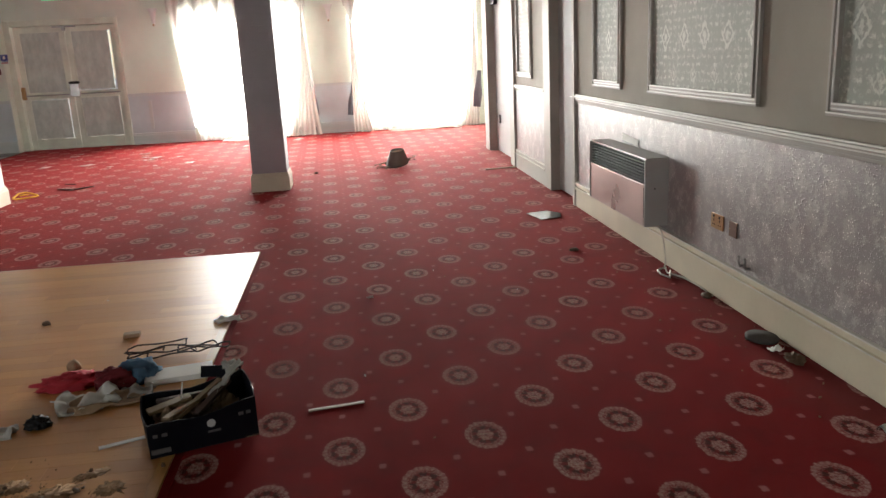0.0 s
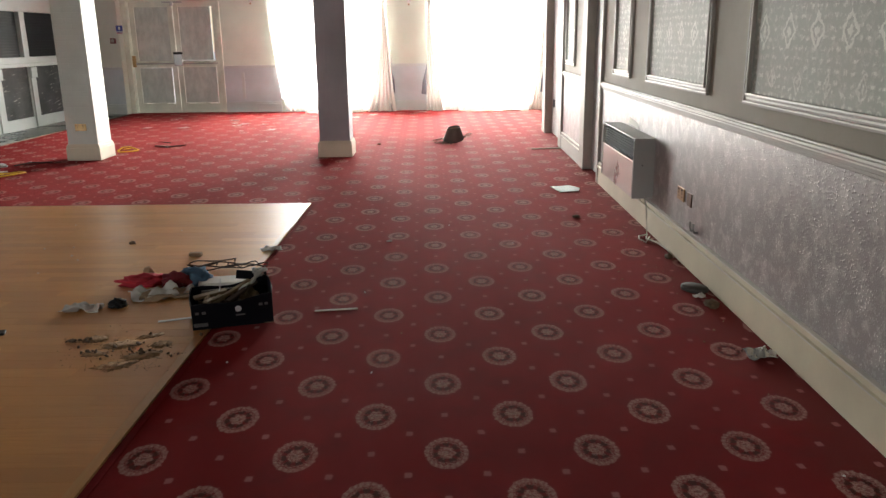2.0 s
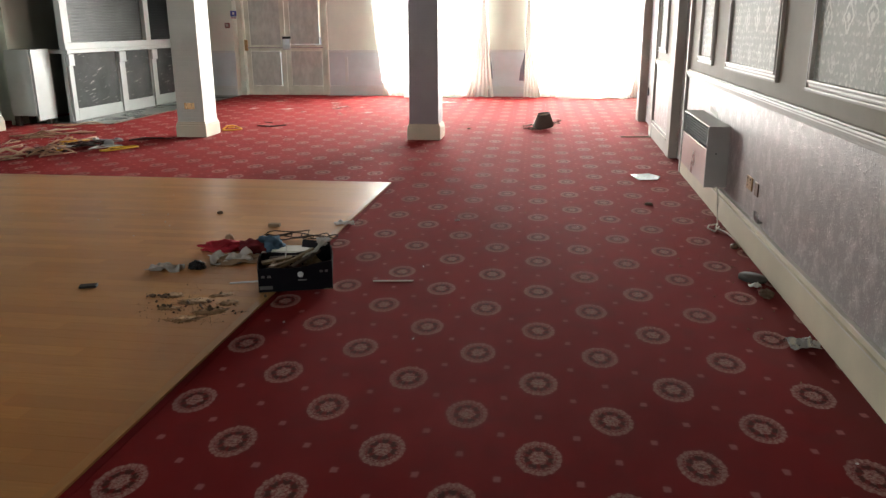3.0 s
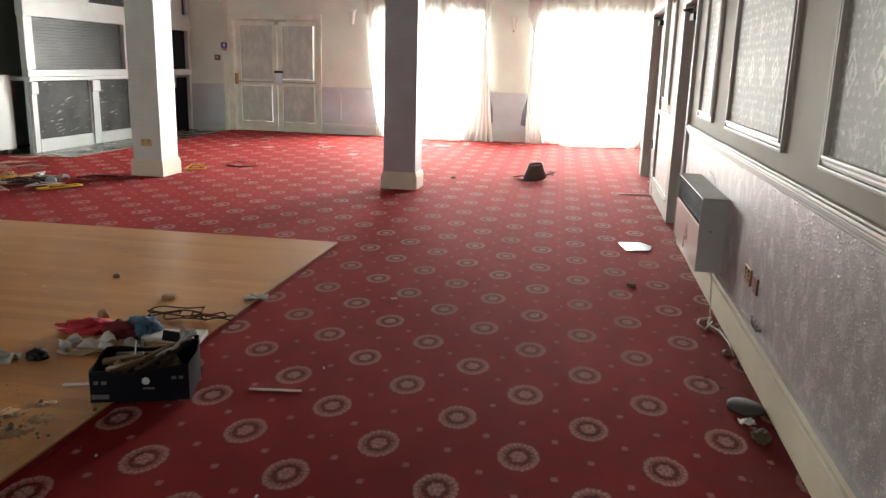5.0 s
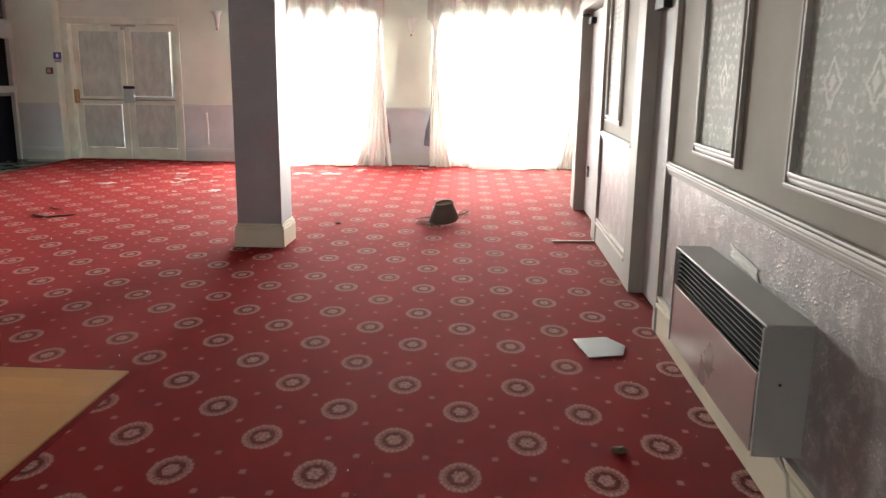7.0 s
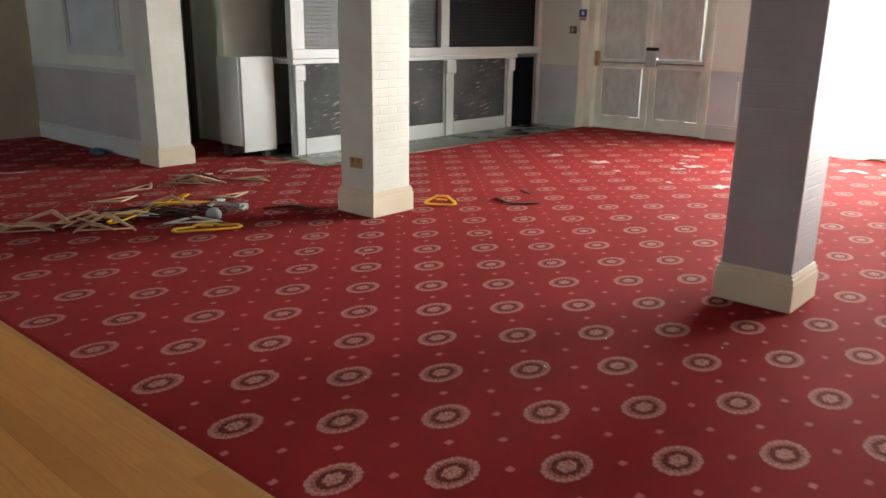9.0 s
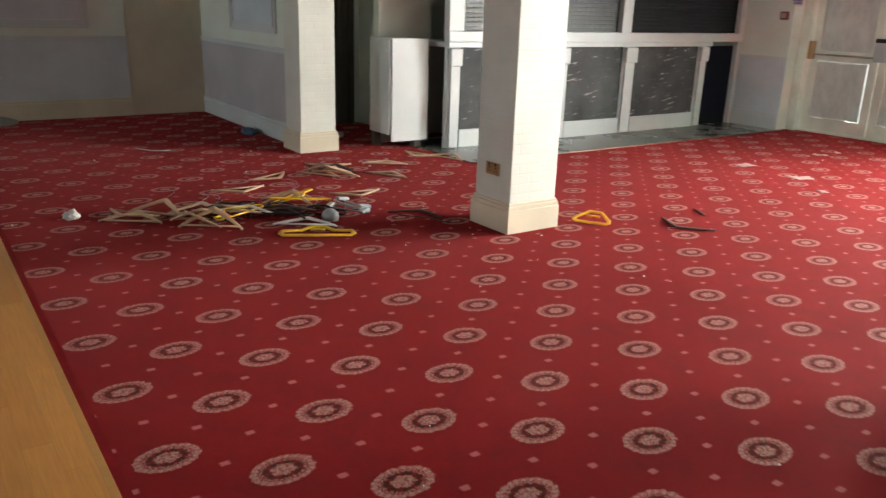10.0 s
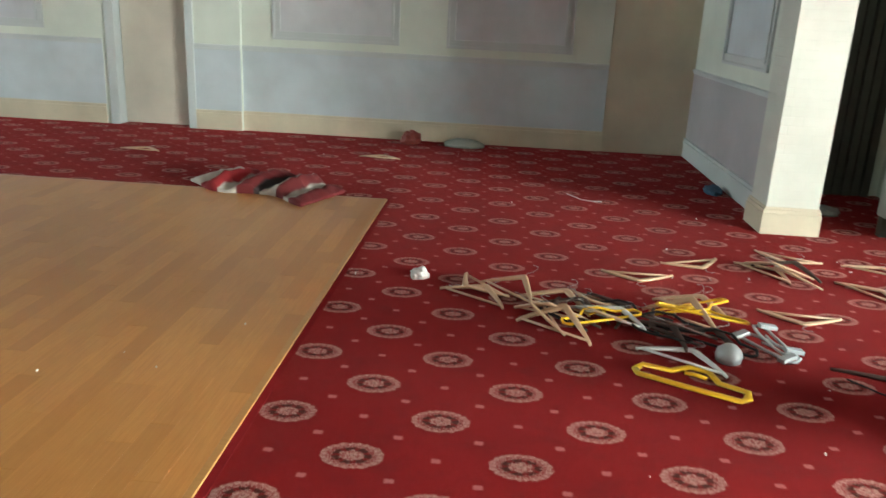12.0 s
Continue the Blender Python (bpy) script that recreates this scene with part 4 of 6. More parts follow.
# ---- curtains ----
def curtain(name, x0, x1, seed, tail, inset, tails, label):
    """Full-length sheer: gathered folds that spread and drag on the carpet."""
    bm = bmesh.new()
    nx, nz, top = 150, 34, 3.0
    grid = []
    for j in range(nz + 1):
        t = j / nz
        z = top * (1 - t)
        row = []
        for i in range(nx + 1):
            s = i / nx
            x = x0 + (x1 - x0) * s
            big = noise.noise(Vector((s * 9, t * 0.8, seed)))
            fold = math.sin(s * 80 + 2.5 * big) * (0.012 + 0.012 * t) + 0.05 * big
            drag = max(0, t - 0.86) / 0.14
            y = NY - 0.17 + fold - drag * (0.07 + 0.10 * max(0, noise.noise(Vector((s * 7, 3, seed)))))
            x += 0.05 * noise.noise(Vector((s * 6, t * 2.4, seed + 5))) * t + tail * t * t * (s ** 3) + 0.32 * t * t * (1 - s) ** 3 - inset * t * t * s ** 3
            zz = z + drag * 0.05 * noise.noise(Vector((s * 14, 1, seed + 9)))
            row.append(bm.verts.new((x, y, max(0.006 + 0.012 * (i % 3), zz))))
        grid.append(row)
    for a, b in zip(grid, grid[1:]):
        for i in range(nx):
            f = bm.faces.new((a[i], a[i + 1], b[i + 1], b[i]))
            f.smooth = True
    c = thing(name, label, "curtain", "sheer curtains")
    part("drape", bm, SHEER, c)
    r = bmesh.new()
    rod(r, (x0 - 0.08, NY - 0.14, 3.02), (x1 + 0.08, NY - 0.14, 3.02), 0.014)
    part("curtain_rail", r, WHITE_PLASTIC, c)
    val = bmesh.new()
    strip = []
    for i in range(nx + 1):
        q = i / nx
        x = x0 - 0.04 + (x1 - x0 + 0.08) * q
        y = NY - 0.24 + 0.02 * math.sin(q * 110)
        lobe = 0.42 * max(0.0, math.sin(q * 42 + 3.5 * noise.noise(Vector((q * 7, 0, seed))))) ** 3 + 0.12 * noise.noise(Vector((q * 13, 2, seed))) + 0.3 * max(0.0, 2 * abs(q - 0.5)) ** 4
        hem = 2.74 - lobe
        strip.append([val.verts.new((x, y + 0.01 * math.sin(k + q * 60), 3.02 + (hem - 3.02) * k / 6)) for k in range(7)])
    for p, q in zip(strip, strip[1:]):
        for k in range(6):
            val.faces.new((p[k], q[k], q[k + 1], p[k + 1])).smooth = True
    part("valance", val, HEADING, c, "thicker cream heading with a scalloped hem")
    for ex, lean, wide in tails:
        fan = bmesh.new()
        net = []
        for j in range(25):
            t = j / 24
            z = 2.3 * (1 - t)
            row = []
            for i in range(33):
                u = i / 32 - 0.5
                ripple = math.sin(u * 34 + 2.0 * noise.noise(Vector((u * 5, t * 2, seed))))
                x = ex + lean * t ** 2.2 + u * (0.05 + wide * t ** 1.6)
                y = NY - 0.2 - (0.008 + 0.035 * t) * (1 + ripple) - 0.1 * max(0.0, t - 0.9) * 10 * (0.5 + 0.5 * math.sin(u * 11 + seed))
                row.append(fan.verts.new((x, y, max(0.008, z + 0.03 * t * t * math.sin(u * 9 + seed)))))
            net.append(row)
        for p, q in zip(net, net[1:]):
            for i in range(32):
                fan.faces.new((p[i], p[i + 1], q[i + 1], q[i])).smooth = True
        part("gathered_edge", fan, VOILE, c, "edge of the curtain gathered in dense folds")
    pool = rag((x1 - x0) * 0.5, 0.3, seed + 2, 0.08, 30)
    bmesh.ops.translate(pool, verts=pool.verts, vec=(x0 + (x1 - x0) * 0.55, NY - 0.33, 0.0))
    part("hem", pool, HEM, c, "rumpled hem lying on the carpet")


curtain("curtain", -3.22, -0.69, 1.0, 0.14, 0.0, ((-0.76, -0.06, 0.55),), "white sheer curtain, full length, its tail bunched on the carpet")
curtain("curtain", 0.11, 2.72, 4.0, 0.0, 0.15, ((0.2, 0.12, 0.34), (2.64, -0.12, 0.3)), "white sheer curtain, full length, dragging on the carpet")


def tieback(at, label):
    """A slate cloth tie hanging beside a curtain: a pinched, pleated tail."""
    bm = bmesh.new()
    for k in range(4):
        x = -0.04 + 0.027 * k
        tube(bm, ((x * 0.3, 0, 0.36), (x * 0.8, -0.012 * k, 0.1), (x * 1.6, -0.01, -0.1), (x * 1.4, 0, -0.36)), 0.028, 8, 0.5, 0.7)
    t = solid("curtain_tieback", bm, SLATE_CLOTH, label, "curtain tieback", "curtain tiebacks", at=at, smooth=True)
    return t


tieback(pose(0.14, NY - 0.1, 0.7, 0, 8, 0), "slate blue cloth tieback hanging beside the sheer curtain")
tieback(pose(-0.66, NY - 0.09, 0.74, 0, -4, 0), "slate blue cloth tieback hanging beside the sheer curtain")
tieback(pose(2.66, NY - 0.36, 0.74, 0, 6, 0), "slate blue cloth tieback hanging beside the sheer curtain")


# ---- fittings on the walls ----
def sconce(at, label):
    c = thing("wall_light", label, "wall light", "wall lights", at=at)
    bm = lathe(bmesh.new(), ((0.012, -0.15), (0.024, -0.14), (0.036, -0.06), (0.055, 0.06), (0.1, 0.14), (0.093, 0.142), (0.047, 0.06), (0.015, -0.1)), 20)
    for v in bm.verts:
        v.co.y = min(0.0, v.co.y * 0.8)
    part("shade", bm, WHITE_PLASTIC, c, "flared white plaster shade", smooth=True)
    part("back_plate", boxes((-0.04, 0.04, -0.008, 0.004, -0.12, 0.1), bevel=0.003), WHITE_TRIM, c)
    part("finial", lathe(bmesh.new(), ((0.001, -0.19), (0.018, -0.175), (0.02, -0.16), (0.008, -0.145)), 12, (0, -0.03, 0)), BRASS, c, smooth=True)


sconce(pose(-0.22, NY - 0.004, 2.37), "flared off-white uplighter on the pier between the windows")
sconce(pose(-3.56, NY - 0.004, 2.43), "flared off-white uplighter on the wall by the curtain")
sconce(pose(EX - 0.004, 9.0, 2.42, 0, 0, 90 + 180), "flared off-white uplighter on the taupe wall")


def exit_sign():
    e = thing("exit_sign", "lit green and white emergency exit sign above the double doors", "exit sign", at=Matrix.Translation((-5.32, NY, 2.845)))
    part("housing", boxes((-0.215, 0.215, -0.07, 0.0, -0.066, 0.066), bevel=0.008), WHITE_PLASTIC, e)
    part("sign_face", boxes((-0.195, 0.195, -0.074, -0.071, -0.05, 0.05)), BRIGHT_EXIT, e, "glowing green face")
    part("arrow", boxes((-0.15, -0.06, -0.077, -0.0745, -0.035, 0.035)), EXIT_WHITE, e)
    part("arrow", boxes((0.0, 0.14, -0.077, -0.0745, -0.012, 0.012)), EXIT_WHITE, e)


def air_conditioner():
    a = thing("air_conditioner", "white wall-mounted air conditioner with pipe trunking", "air conditioner", at=Matrix.Translation((-4.42, NY, 2.81)))
    part("casing", boxes((-0.56, 0.56, -0.22, 0.0, 0.0, 0.3), bevel=0.03), WHITE_PLASTIC, a)
    part("outlet_flap", boxes((-0.5, 0.5, -0.226, -0.19, 0.012, 0.05), bevel=0.004), GREY_PLASTIC, a)
    part("badge", boxes((-0.08, 0.06, -0.224, -0.219, 0.085, 0.097)), GREY_PLASTIC, a)
    part("trunking", boxes((0.56, 0.64, -0.09, 0.0, -0.06, 0.44), bevel=0.008), WHITE_PLASTIC, a)


def notices():
    sg = thing("safety_sign", "small blue and white safety notice on the wall", "sign", at=Matrix.Translation((-6.30, 15.801, 1.76)))
    part("board", boxes((-0.075, 0.075, -0.006, 0.0, -0.09, 0.09), bevel=0.001), WHITE_PLASTIC, sg)
    part("blue_field", boxes((-0.07, 0.07, -0.0085, -0.0065, -0.03, 0.085)), SIGN_BLUE, sg, "blue printed field")
    part("print_bar", boxes((-0.06, 0.06, -0.0085, -0.0065, -0.075, -0.06)), RED_PLASTIC, sg)
    part("print_bar", boxes((-0.06, 0.06, -0.0085, -0.0065, -0.053, -0.04)), SIGN_BLUE, sg)
    part("symbol", boxes((-0.02, 0.02, -0.011, -0.009, 0.0, 0.06)), WHITE_PLASTIC, sg)
    cp = thing("fire_call_point", "red break-glass fire call point on the wall", "fire call point", at=Matrix.Translation((-6.45, 15.801, 1.535)))
    part("box", boxes((-0.055, 0.055, -0.05, 0.0, -0.055, 0.055), bevel=0.006), plain("dull dark red plastic", (0.16, 0.02, 0.02), 0.5), cp)
    part("glass_plate", boxes((-0.035, 0.035, -0.054, -0.0505, -0.03, 0.035), bevel=0.001), GREY_PAPER, cp, "white glass plate")


exit_sign()
air_conditioner()
notices()


def socket(at, label, double=True):
    k = thing("wall_socket", label, "wall socket", at=at)
    w = 0.075 if double else 0.045
    part("plate", boxes((-w, w, -0.009, 0.0, -0.045, 0.045), bevel=0.003), BRASS if double else BROWN_METAL, k)
    if double:
        for sx in (-0.036, 0.036):
            part("outlet", boxes((sx - 0.004, sx + 0.004, -0.0115, -0.0095, 0.0, 0.014), (sx - 0.014, sx - 0.007, -0.0115, -0.0095, -0.022, -0.016), (sx + 0.007, sx + 0.014, -0.0115, -0.0095, -0.022, -0.016)), BLACK, k)
            part("rocker", boxes((sx - 0.007, sx + 0.007, -0.014, -0.0095, 0.022, 0.038), bevel=0.002), BLACK, k)
    else:
        part("screw", boxes((-0.032, -0.026, -0.011, -0.0095, -0.003, 0.003)), BRASS, k)
    return k


socket(pose(EX - 0.003, 4.18, 0.455, 0, 0, 270), "tarnished brass double socket on embossed wallpaper")
socket(pose(EX - 0.003, 3.985, 0.45, 0, 0, 270), "dark bronze blank plate on embossed wallpaper", False)
socket(pose(-4.28, 9.155, 0.435), "tarnished brass double socket on the pillar")
for yy in (3.86, 3.79):
    b = bmesh.new()
    tube(b, ((0.03, 0, 0), (-0.025, 0, 0.0), (-0.035, 0, 0.03), (-0.035, 0, 0.06)), 0.008)
    solid("pipe_stub", b, STEEL, "short dull pipe stub poking from the wallpaper", "pipe", "pipe stubs", at=pose(EX, yy, 0.27), smooth=True)


def heater():
    h = thing("wall_heater", "grey storage heater with open louvre and pinkish steel front", "heater", at=Matrix.Translation((EX, 5.54, 0.27)))
    L, D, T = 0.62, 0.165, 0.475   # half length, depth, height
    part("top_plate", boxes((-D, -0.002, -L, L, T - 0.012, T), bevel=0.004), HEATER_GREY, h)
    for y0, y1 in ((-L, -L + 0.014), (L - 0.014, L)):
        part("end_cap", boxes((-D - 0.006, -0.002, y0, y1, 0.0, T - 0.012), bevel=0.004), HEATER_GREY, h)
    part("back_plate", boxes((-0.02, -0.002, -L + 0.014, L - 0.014, 0.02, T - 0.012)), HEATER_DARK, h)
    part("front_panel", boxes((-D, -D + 0.012, -L + 0.045, L - 0.014, 0.0, 0.29), bevel=0.003), HEATER_PINK, h, "pinkish brushed steel panel")
    part("slot_strip", boxes((-D - 0.001, -D + 0.012, -L + 0.018, -L + 0.04, 0.06, 0.27)), BLACK, h)
    for k in range(7):
        part("louvre", boxes((-D + 0.012, -D + 0.05, -L + 0.014, L - 0.014, 0.302 + 0.022 * k, 0.306 + 0.022 * k)), HEATER_DARK, h)
    part("grille_back", boxes((-D + 0.05, -D + 0.056, -L + 0.014, L - 0.014, 0.29, T - 0.012)), HEATER_DARK, h)
    part("bottom_plate", boxes((-D + 0.012, -0.02, -L + 0.014, L - 0.014, 0.0, 0.01)), HEATER_GREY, h)
    part("screw", boxes((-D + 0.06, -D + 0.07, -L - 0.003, -L, 0.26, 0.27), bevel=0.002), BLACK, h)
    cord = bmesh.new()
    tube(cord, ((-0.07, -0.66 + 0.06, 0.01), (-0.075, -0.7, -0.03), (-0.08, -0.76, -0.12), (-0.075, -0.77, -0.22), (-0.06, -0.72, -0.262), (-0.1, -0.86, -0.264), (-0.05, -1.0, -0.26), (-0.03, -1.2, -0.262), (-0.04, -1.4, -0.262)), 0.006, 6)
    part("flex", cord, CORD, h, "off-white flex trailing to the floor", smooth=True)
    loop = bmesh.new()
    tube(loop, ((-0.06, -0.74, -0.262), (-0.14, -0.8, -0.258), (-0.17, -0.92, -0.25), (-0.13, -0.98, -0.262), (-0.07, -0.84, -0.256)), 0.006, 6)
    part("flex", loop, CORD, h, "off-white flex trailing to the floor", smooth=True)


heater()
torn = rag(0.36, 0.05, 3.3, 0.006, 14, 0.001)
solid("torn_wallpaper", torn, PAPER, "torn strip of wallpaper showing its white back", "wallpaper", at=pose(EX - 0.005, 5.66, 0.785, 90, 4, -90))


# ---- white cupboard by the passage ----
def cupboard():
    c = thing("cupboard", "white painted cupboard with its scuffed side to the room", "cupboard", at=Matrix.Translation((-7.5, 10.3, 0)))
    part("body", boxes((-0.22, 0.2, -0.23, 0.24, 0.16, 1.18), bevel=0.006), WHITE_TRIM, c)
    part("side_board", boxes((0.2, 0.222, -0.2, 0.26, 0.085, 1.185), bevel=0.004), WHITE_TRIM, c)
    part("foot", boxes((-0.2, -0.12, -0.22, -0.14, 0.0, 0.16), bevel=0.003), UNLIT_TIMBER, c)
    part("foot", boxes((0.1, 0.18, 0.12, 0.2, 0.0, 0.16), bevel=0.003), UNLIT_TIMBER, c)
    part("foot", boxes((-0.2, -0.12, 0.12, 0.2, 0.0, 0.16), bevel=0.003), UNLIT_TIMBER, c)


cupboard()


# ---- loose things on the carpet ----
def wood_hanger(label, wood, group="clothes hangers", hook=True, trousers=True):
    """A flat wooden coat hanger lying on its side."""
    h = thing("clothes_hanger", label, "clothes hanger", group)
    arm = bmesh.new()
    line = ((-0.222, -0.006), (-0.2, 0.016), (-0.15, 0.052), (-0.1, 0.086), (-0.05, 0.118), (-0.018, 0.14), (0.0, 0.148), (0.018, 0.14), (0.05, 0.118), (0.1, 0.086), (0.15, 0.052), (0.2, 0.016), (0.222, -0.006))
    rings = []
    for k, (x, y) in enumerate(line):
        p0, p1 = Vector(line[max(k - 1, 0)]), Vector(line[min(k + 1, 12)])
        d = (p1 - p0).normalized()
        w = 0.0195 - 0.0115 * (abs(x) / 0.222) ** 1.2
        t = 0.0075 if abs(x) < 0.2 else 0.006
        rings.append([arm.verts.new((x - d.y * w * a, y + d.x * w * a, 0.009 + t * c)) for a, c in ((-1, -0.4), (-0.6, -1), (0.6, -1), (1, -0.4), (1, 0.4), (0.6, 1), (-0.6, 1), (-1, 0.4))])
    for p, q in zip(rings, rings[1:]):
        for j in range(8):
            arm.faces.new((p[j], p[(j + 1) % 8], q[(j + 1) % 8], q[j]))
    arm.faces.new(rings[0])
    arm.faces.new(rings[-1][::-1])
    part("shoulder", arm, wood, h, smooth=True)
    if trousers:
        bar = bmesh.new()
        tube(bar, ((-0.2, 0.014, 0.009), (0.2, 0.014, 0.009)), 0.007, 7)
        part("trouser_bar", bar, wood, h, smooth=True)
    if hook:
        hk = bmesh.new()
        tube(hk, ((0, 0.155, 0.012), (0, 0.185, 0.012), (0.02, 0.205, 0.011), (0.032, 0.23, 0.011), (0.012, 0.255, 0.011), (-0.02, 0.25, 0.011)), 0.0015, 5)
        part("hook", hk, STEEL, h, smooth=True)
    return h


def loop_hanger(label, plastic, wide=0.45, deep=0.1, r=0.009, flat=0.8, low=0.0, group="clothes hangers"):
    """A moulded plastic hanger: one closed rounded loop with a humped neck."""
    h = thing("clothes_hanger", label, "clothes hanger", group)
    w, d, z = wide / 2, deep, r * flat
    pts = [(-w, 0.02 + low * 0.5, z), (-w + 0.02, low, z), (0, low - 0.004, z), (w - 0.02, low, z), (w, 0.02 + low * 0.5, z), (w - 0.012, 0.062, z), (0.11, 0.075, z), (0.045, d, z), (-0.045, d, z), (-0.11, 0.075, z), (-w + 0.012, 0.062, z), (-w, 0.02 + low * 0.5, z)]
    bm = tube(bmesh.new(), pts, r, 8, flat)
    part("loop", bm, plastic, h, smooth=True)
    neck = bmesh.new()
    tube(neck, ((-0.05, d * 0.55, z), (0.0, d * 0.62, z), (0.05, d * 0.55, z)), r * 0.8, 7, flat)
    part("neck", neck, plastic, h, smooth=True)
    return h


def lay(proto, a, b, side=1, z=0.0, tilt=0.0, roll=0.0):
    """Lay a copy with its two tips towards a and b; side: which way its hook points."""
    ang = math.degrees(math.atan2(b[1] - a[1], b[0] - a[0])) + (0 if side > 0 else 180)
    return copy_thing(proto, pose((a[0] + b[0]) / 2, (a[1] + b[1]) / 2, z, tilt, roll, ang))


pale = wood_hanger("pale wooden clothes hanger lying on the red carpet", HANGER_WOOD)
pale.matrix_basis = pose(-6.25, 7.98, 0.0, 0, 0, 88 + 180)
for a, b, sd, z, tl, rl in (((-6.49, 8.14), (-6.70, 8.62), -1, 0, 0, 0), ((-5.73, 8.54), (-5.66, 9.05), -1, 0, 0, 0), ((-6.62, 8.70), (-6.27, 8.93), 1, 0, 0, 0),
                            ((-6.97, 8.91), (-6.74, 9.33), -1, 0, 0, 0), ((-6.38, 9.22), (-5.92, 9.50), 1, 0, 0, 0), ((-6.72, 9.45), (-6.5, 9.80), 1, 0, 0, 0),
                            ((-7.12, 10.18), (-6.72, 10.36), -1, 0, 0, 0), ((-5.98, 6.90), (-5.62, 7.16), -1, 0.01, 6, 0), ((-5.72, 6.76), (-5.46, 7.14), 1, 0.0, 12, 0),
                            ((-5.58, 7.34), (-5.10, 7.44), -1, 0.012, 34, 0), ((-5.30, 7.22), (-5.06, 7.56), 1, 0.005, 48, 0), ((-5.66, 7.2), (-5.4, 7.62), 1, 0.012, 20, 0),
                            ((-5.82, 7.5), (-5.5, 7.9), -1, 0.012, 14, 0), ((-5.6, 7.9), (-5.3, 8.26), 1, 0.012, 38, 0), ((-9.66, 5.58), (-9.62, 5.98), 1, 0, 0, 0), ((-9.3, 3.1), (-9.25, 3.5), 1, 0, 0, 0),
                            ((-6.5, 8.95), (-6.2, 9.06), -1, 0.012, 26, 0), ((-5.86, 7.0), (-5.5, 7.3), 1, 0.012, 30, 0), ((-5.45, 7.2), (-5.3, 7.6), -1, 0.015, 42, 0), ((-5.6, 7.55), (-5.25, 7.9), -1, 0.012, 22, 0), ((-5.75, 8.0), (-5.5, 8.35), 1, 0.012, 16, 0), ((-6.8, 10.3), (-6.42, 10.42), 1, 0, 8, 0), ((-6.6, 8.75), (-6.35, 9.1), -1, 0.01, 32, 0)):
    lay(pale, a, b, sd, z, tl, rl)
dark_hanger = wood_hanger("dark brown wooden clothes hanger on the carpet", SPLIT_WOOD, trousers=False)
dark_hanger.matrix_basis = pose(-3.6, 10.52, 0, 0, 0, 188)
for a, b, sd, z, tl, rl in (((-5.7, 7.62), (-5.3, 7.72), 1, 0.02, 5, 4), ((-5.5, 7.95), (-5.12, 8.12), -1, 0.025, 4, -4), ((-5.35, 7.75), (-5.0, 8.02), 1, 0.03, 5, 0), ((-5.62, 7.45), (-5.25, 7.62), -1, 0.02, 18, 0), ((-5.45, 7.86), (-5.2, 8.2), -1, 0.02, 26, 0), ((-5.52, 7.28), (-5.3, 7.7), 1, 0.02, 15, 0), ((-5.3, 7.95), (-5.0, 8.3), 1, 0.012, 12, 0), ((-6.55, 8.8), (-6.3, 9.12), 1, 0.012, 18, 0), ((-4.95, 8.72), (-4.66, 8.95), 1, 0, 0, 0)):
    lay(dark_hanger, a, b, sd, z, tl, rl)
yellow = loop_hanger("bright yellow plastic clothes hanger on the carpet", YELLOW, 0.5, 0.165, 0.0205, 0.42, low=-0.045)
yellow.matrix_basis = pose(-4.705, 7.975, 0.0, 0, 0, 63 + 180 - 180)

thin_yellow = loop_hanger("slim yellow plastic clothes hanger on the pile", YELLOW, 0.48, 0.14, 0.009)
thin_yellow.matrix_basis = pose(-5.28, 7.66, 0.05, 4, 0, 118)
tri_yellow = loop_hanger("yellow plastic clothes hanger beside the pillar", YELLOW, 0.27, 0.16, 0.0155, 0.5)
tri_yellow.matrix_basis = pose(-3.98, 9.87, 0.008, 16, 0, 32)
lay(thin_yellow, (-5.5, 7.95), (-5.66, 8.32), -1, 0.05, 10, 5)
lay(thin_yellow, (-5.46, 8.02), (-5.4, 8.36), 1, 0.06, -8, 5)
white_h = wood_hanger("white plastic clothes hanger on the pile", WHITE_PLASTIC)
white_h.matrix_basis = pose(-4.9, 7.97, 0.012, 4, 0, 56)
lay(white_h, (-5.45, 7.5), (-5.2, 7.85), 1, 0.04, 5, 0)
grey_h = loop_hanger("pale grey plastic skirt hanger on the pile", GREY_PLASTIC, 0.36, 0.08, 0.009)
for sx in (-0.15, 0.15):
    part("clip", boxes((sx - 0.022, sx + 0.022, -0.05, 0.045, 0.012, 0.034), bevel=0.005), GREY_PLASTIC, grey_h, "grey sprung clip")
grey_h.matrix_basis = pose(-5.12, 8.42, 0.02, 8, 0, 30)
lay(grey_h, (-5.4, 8.5), (-5.02, 8.54), -1, 0.03, 8, 0)
black_h = loop_hanger("black plastic clothes hanger on the pile", BLACK, 0.42, 0.13, 0.008)
black_h.matrix_basis = pose(-5.3, 7.95, 0.03, 12, 0, 70)
for a, b, sd, z, tl in (((-5.55, 7.55), (-5.3, 7.9), 1, 0.025, 18), ((-5.4, 7.75), (-5.1, 8.1), -1, 0.03, 10), ((-5.25, 8.0), (-5.0, 8.35), 1, 0.02, 14), ((-5.5, 7.35), (-5.2, 7.55), -1, 0.02, 22)):
    lay(black_h, a, b, sd, z, tl, 0)
solid("plastic_dome", lathe(bmesh.new(), ((0.001, 0.086), (0.033, 0.08), (0.058, 0.056), (0.065, 0.028), (0.058, 0.0), (0.001, 0.0)), 20), GREY_PLASTIC,
      "pale grey rounded plastic cap among the hangers", "plastic cap", at=pose(-5.0, 8.22, 0.0), smooth=True)

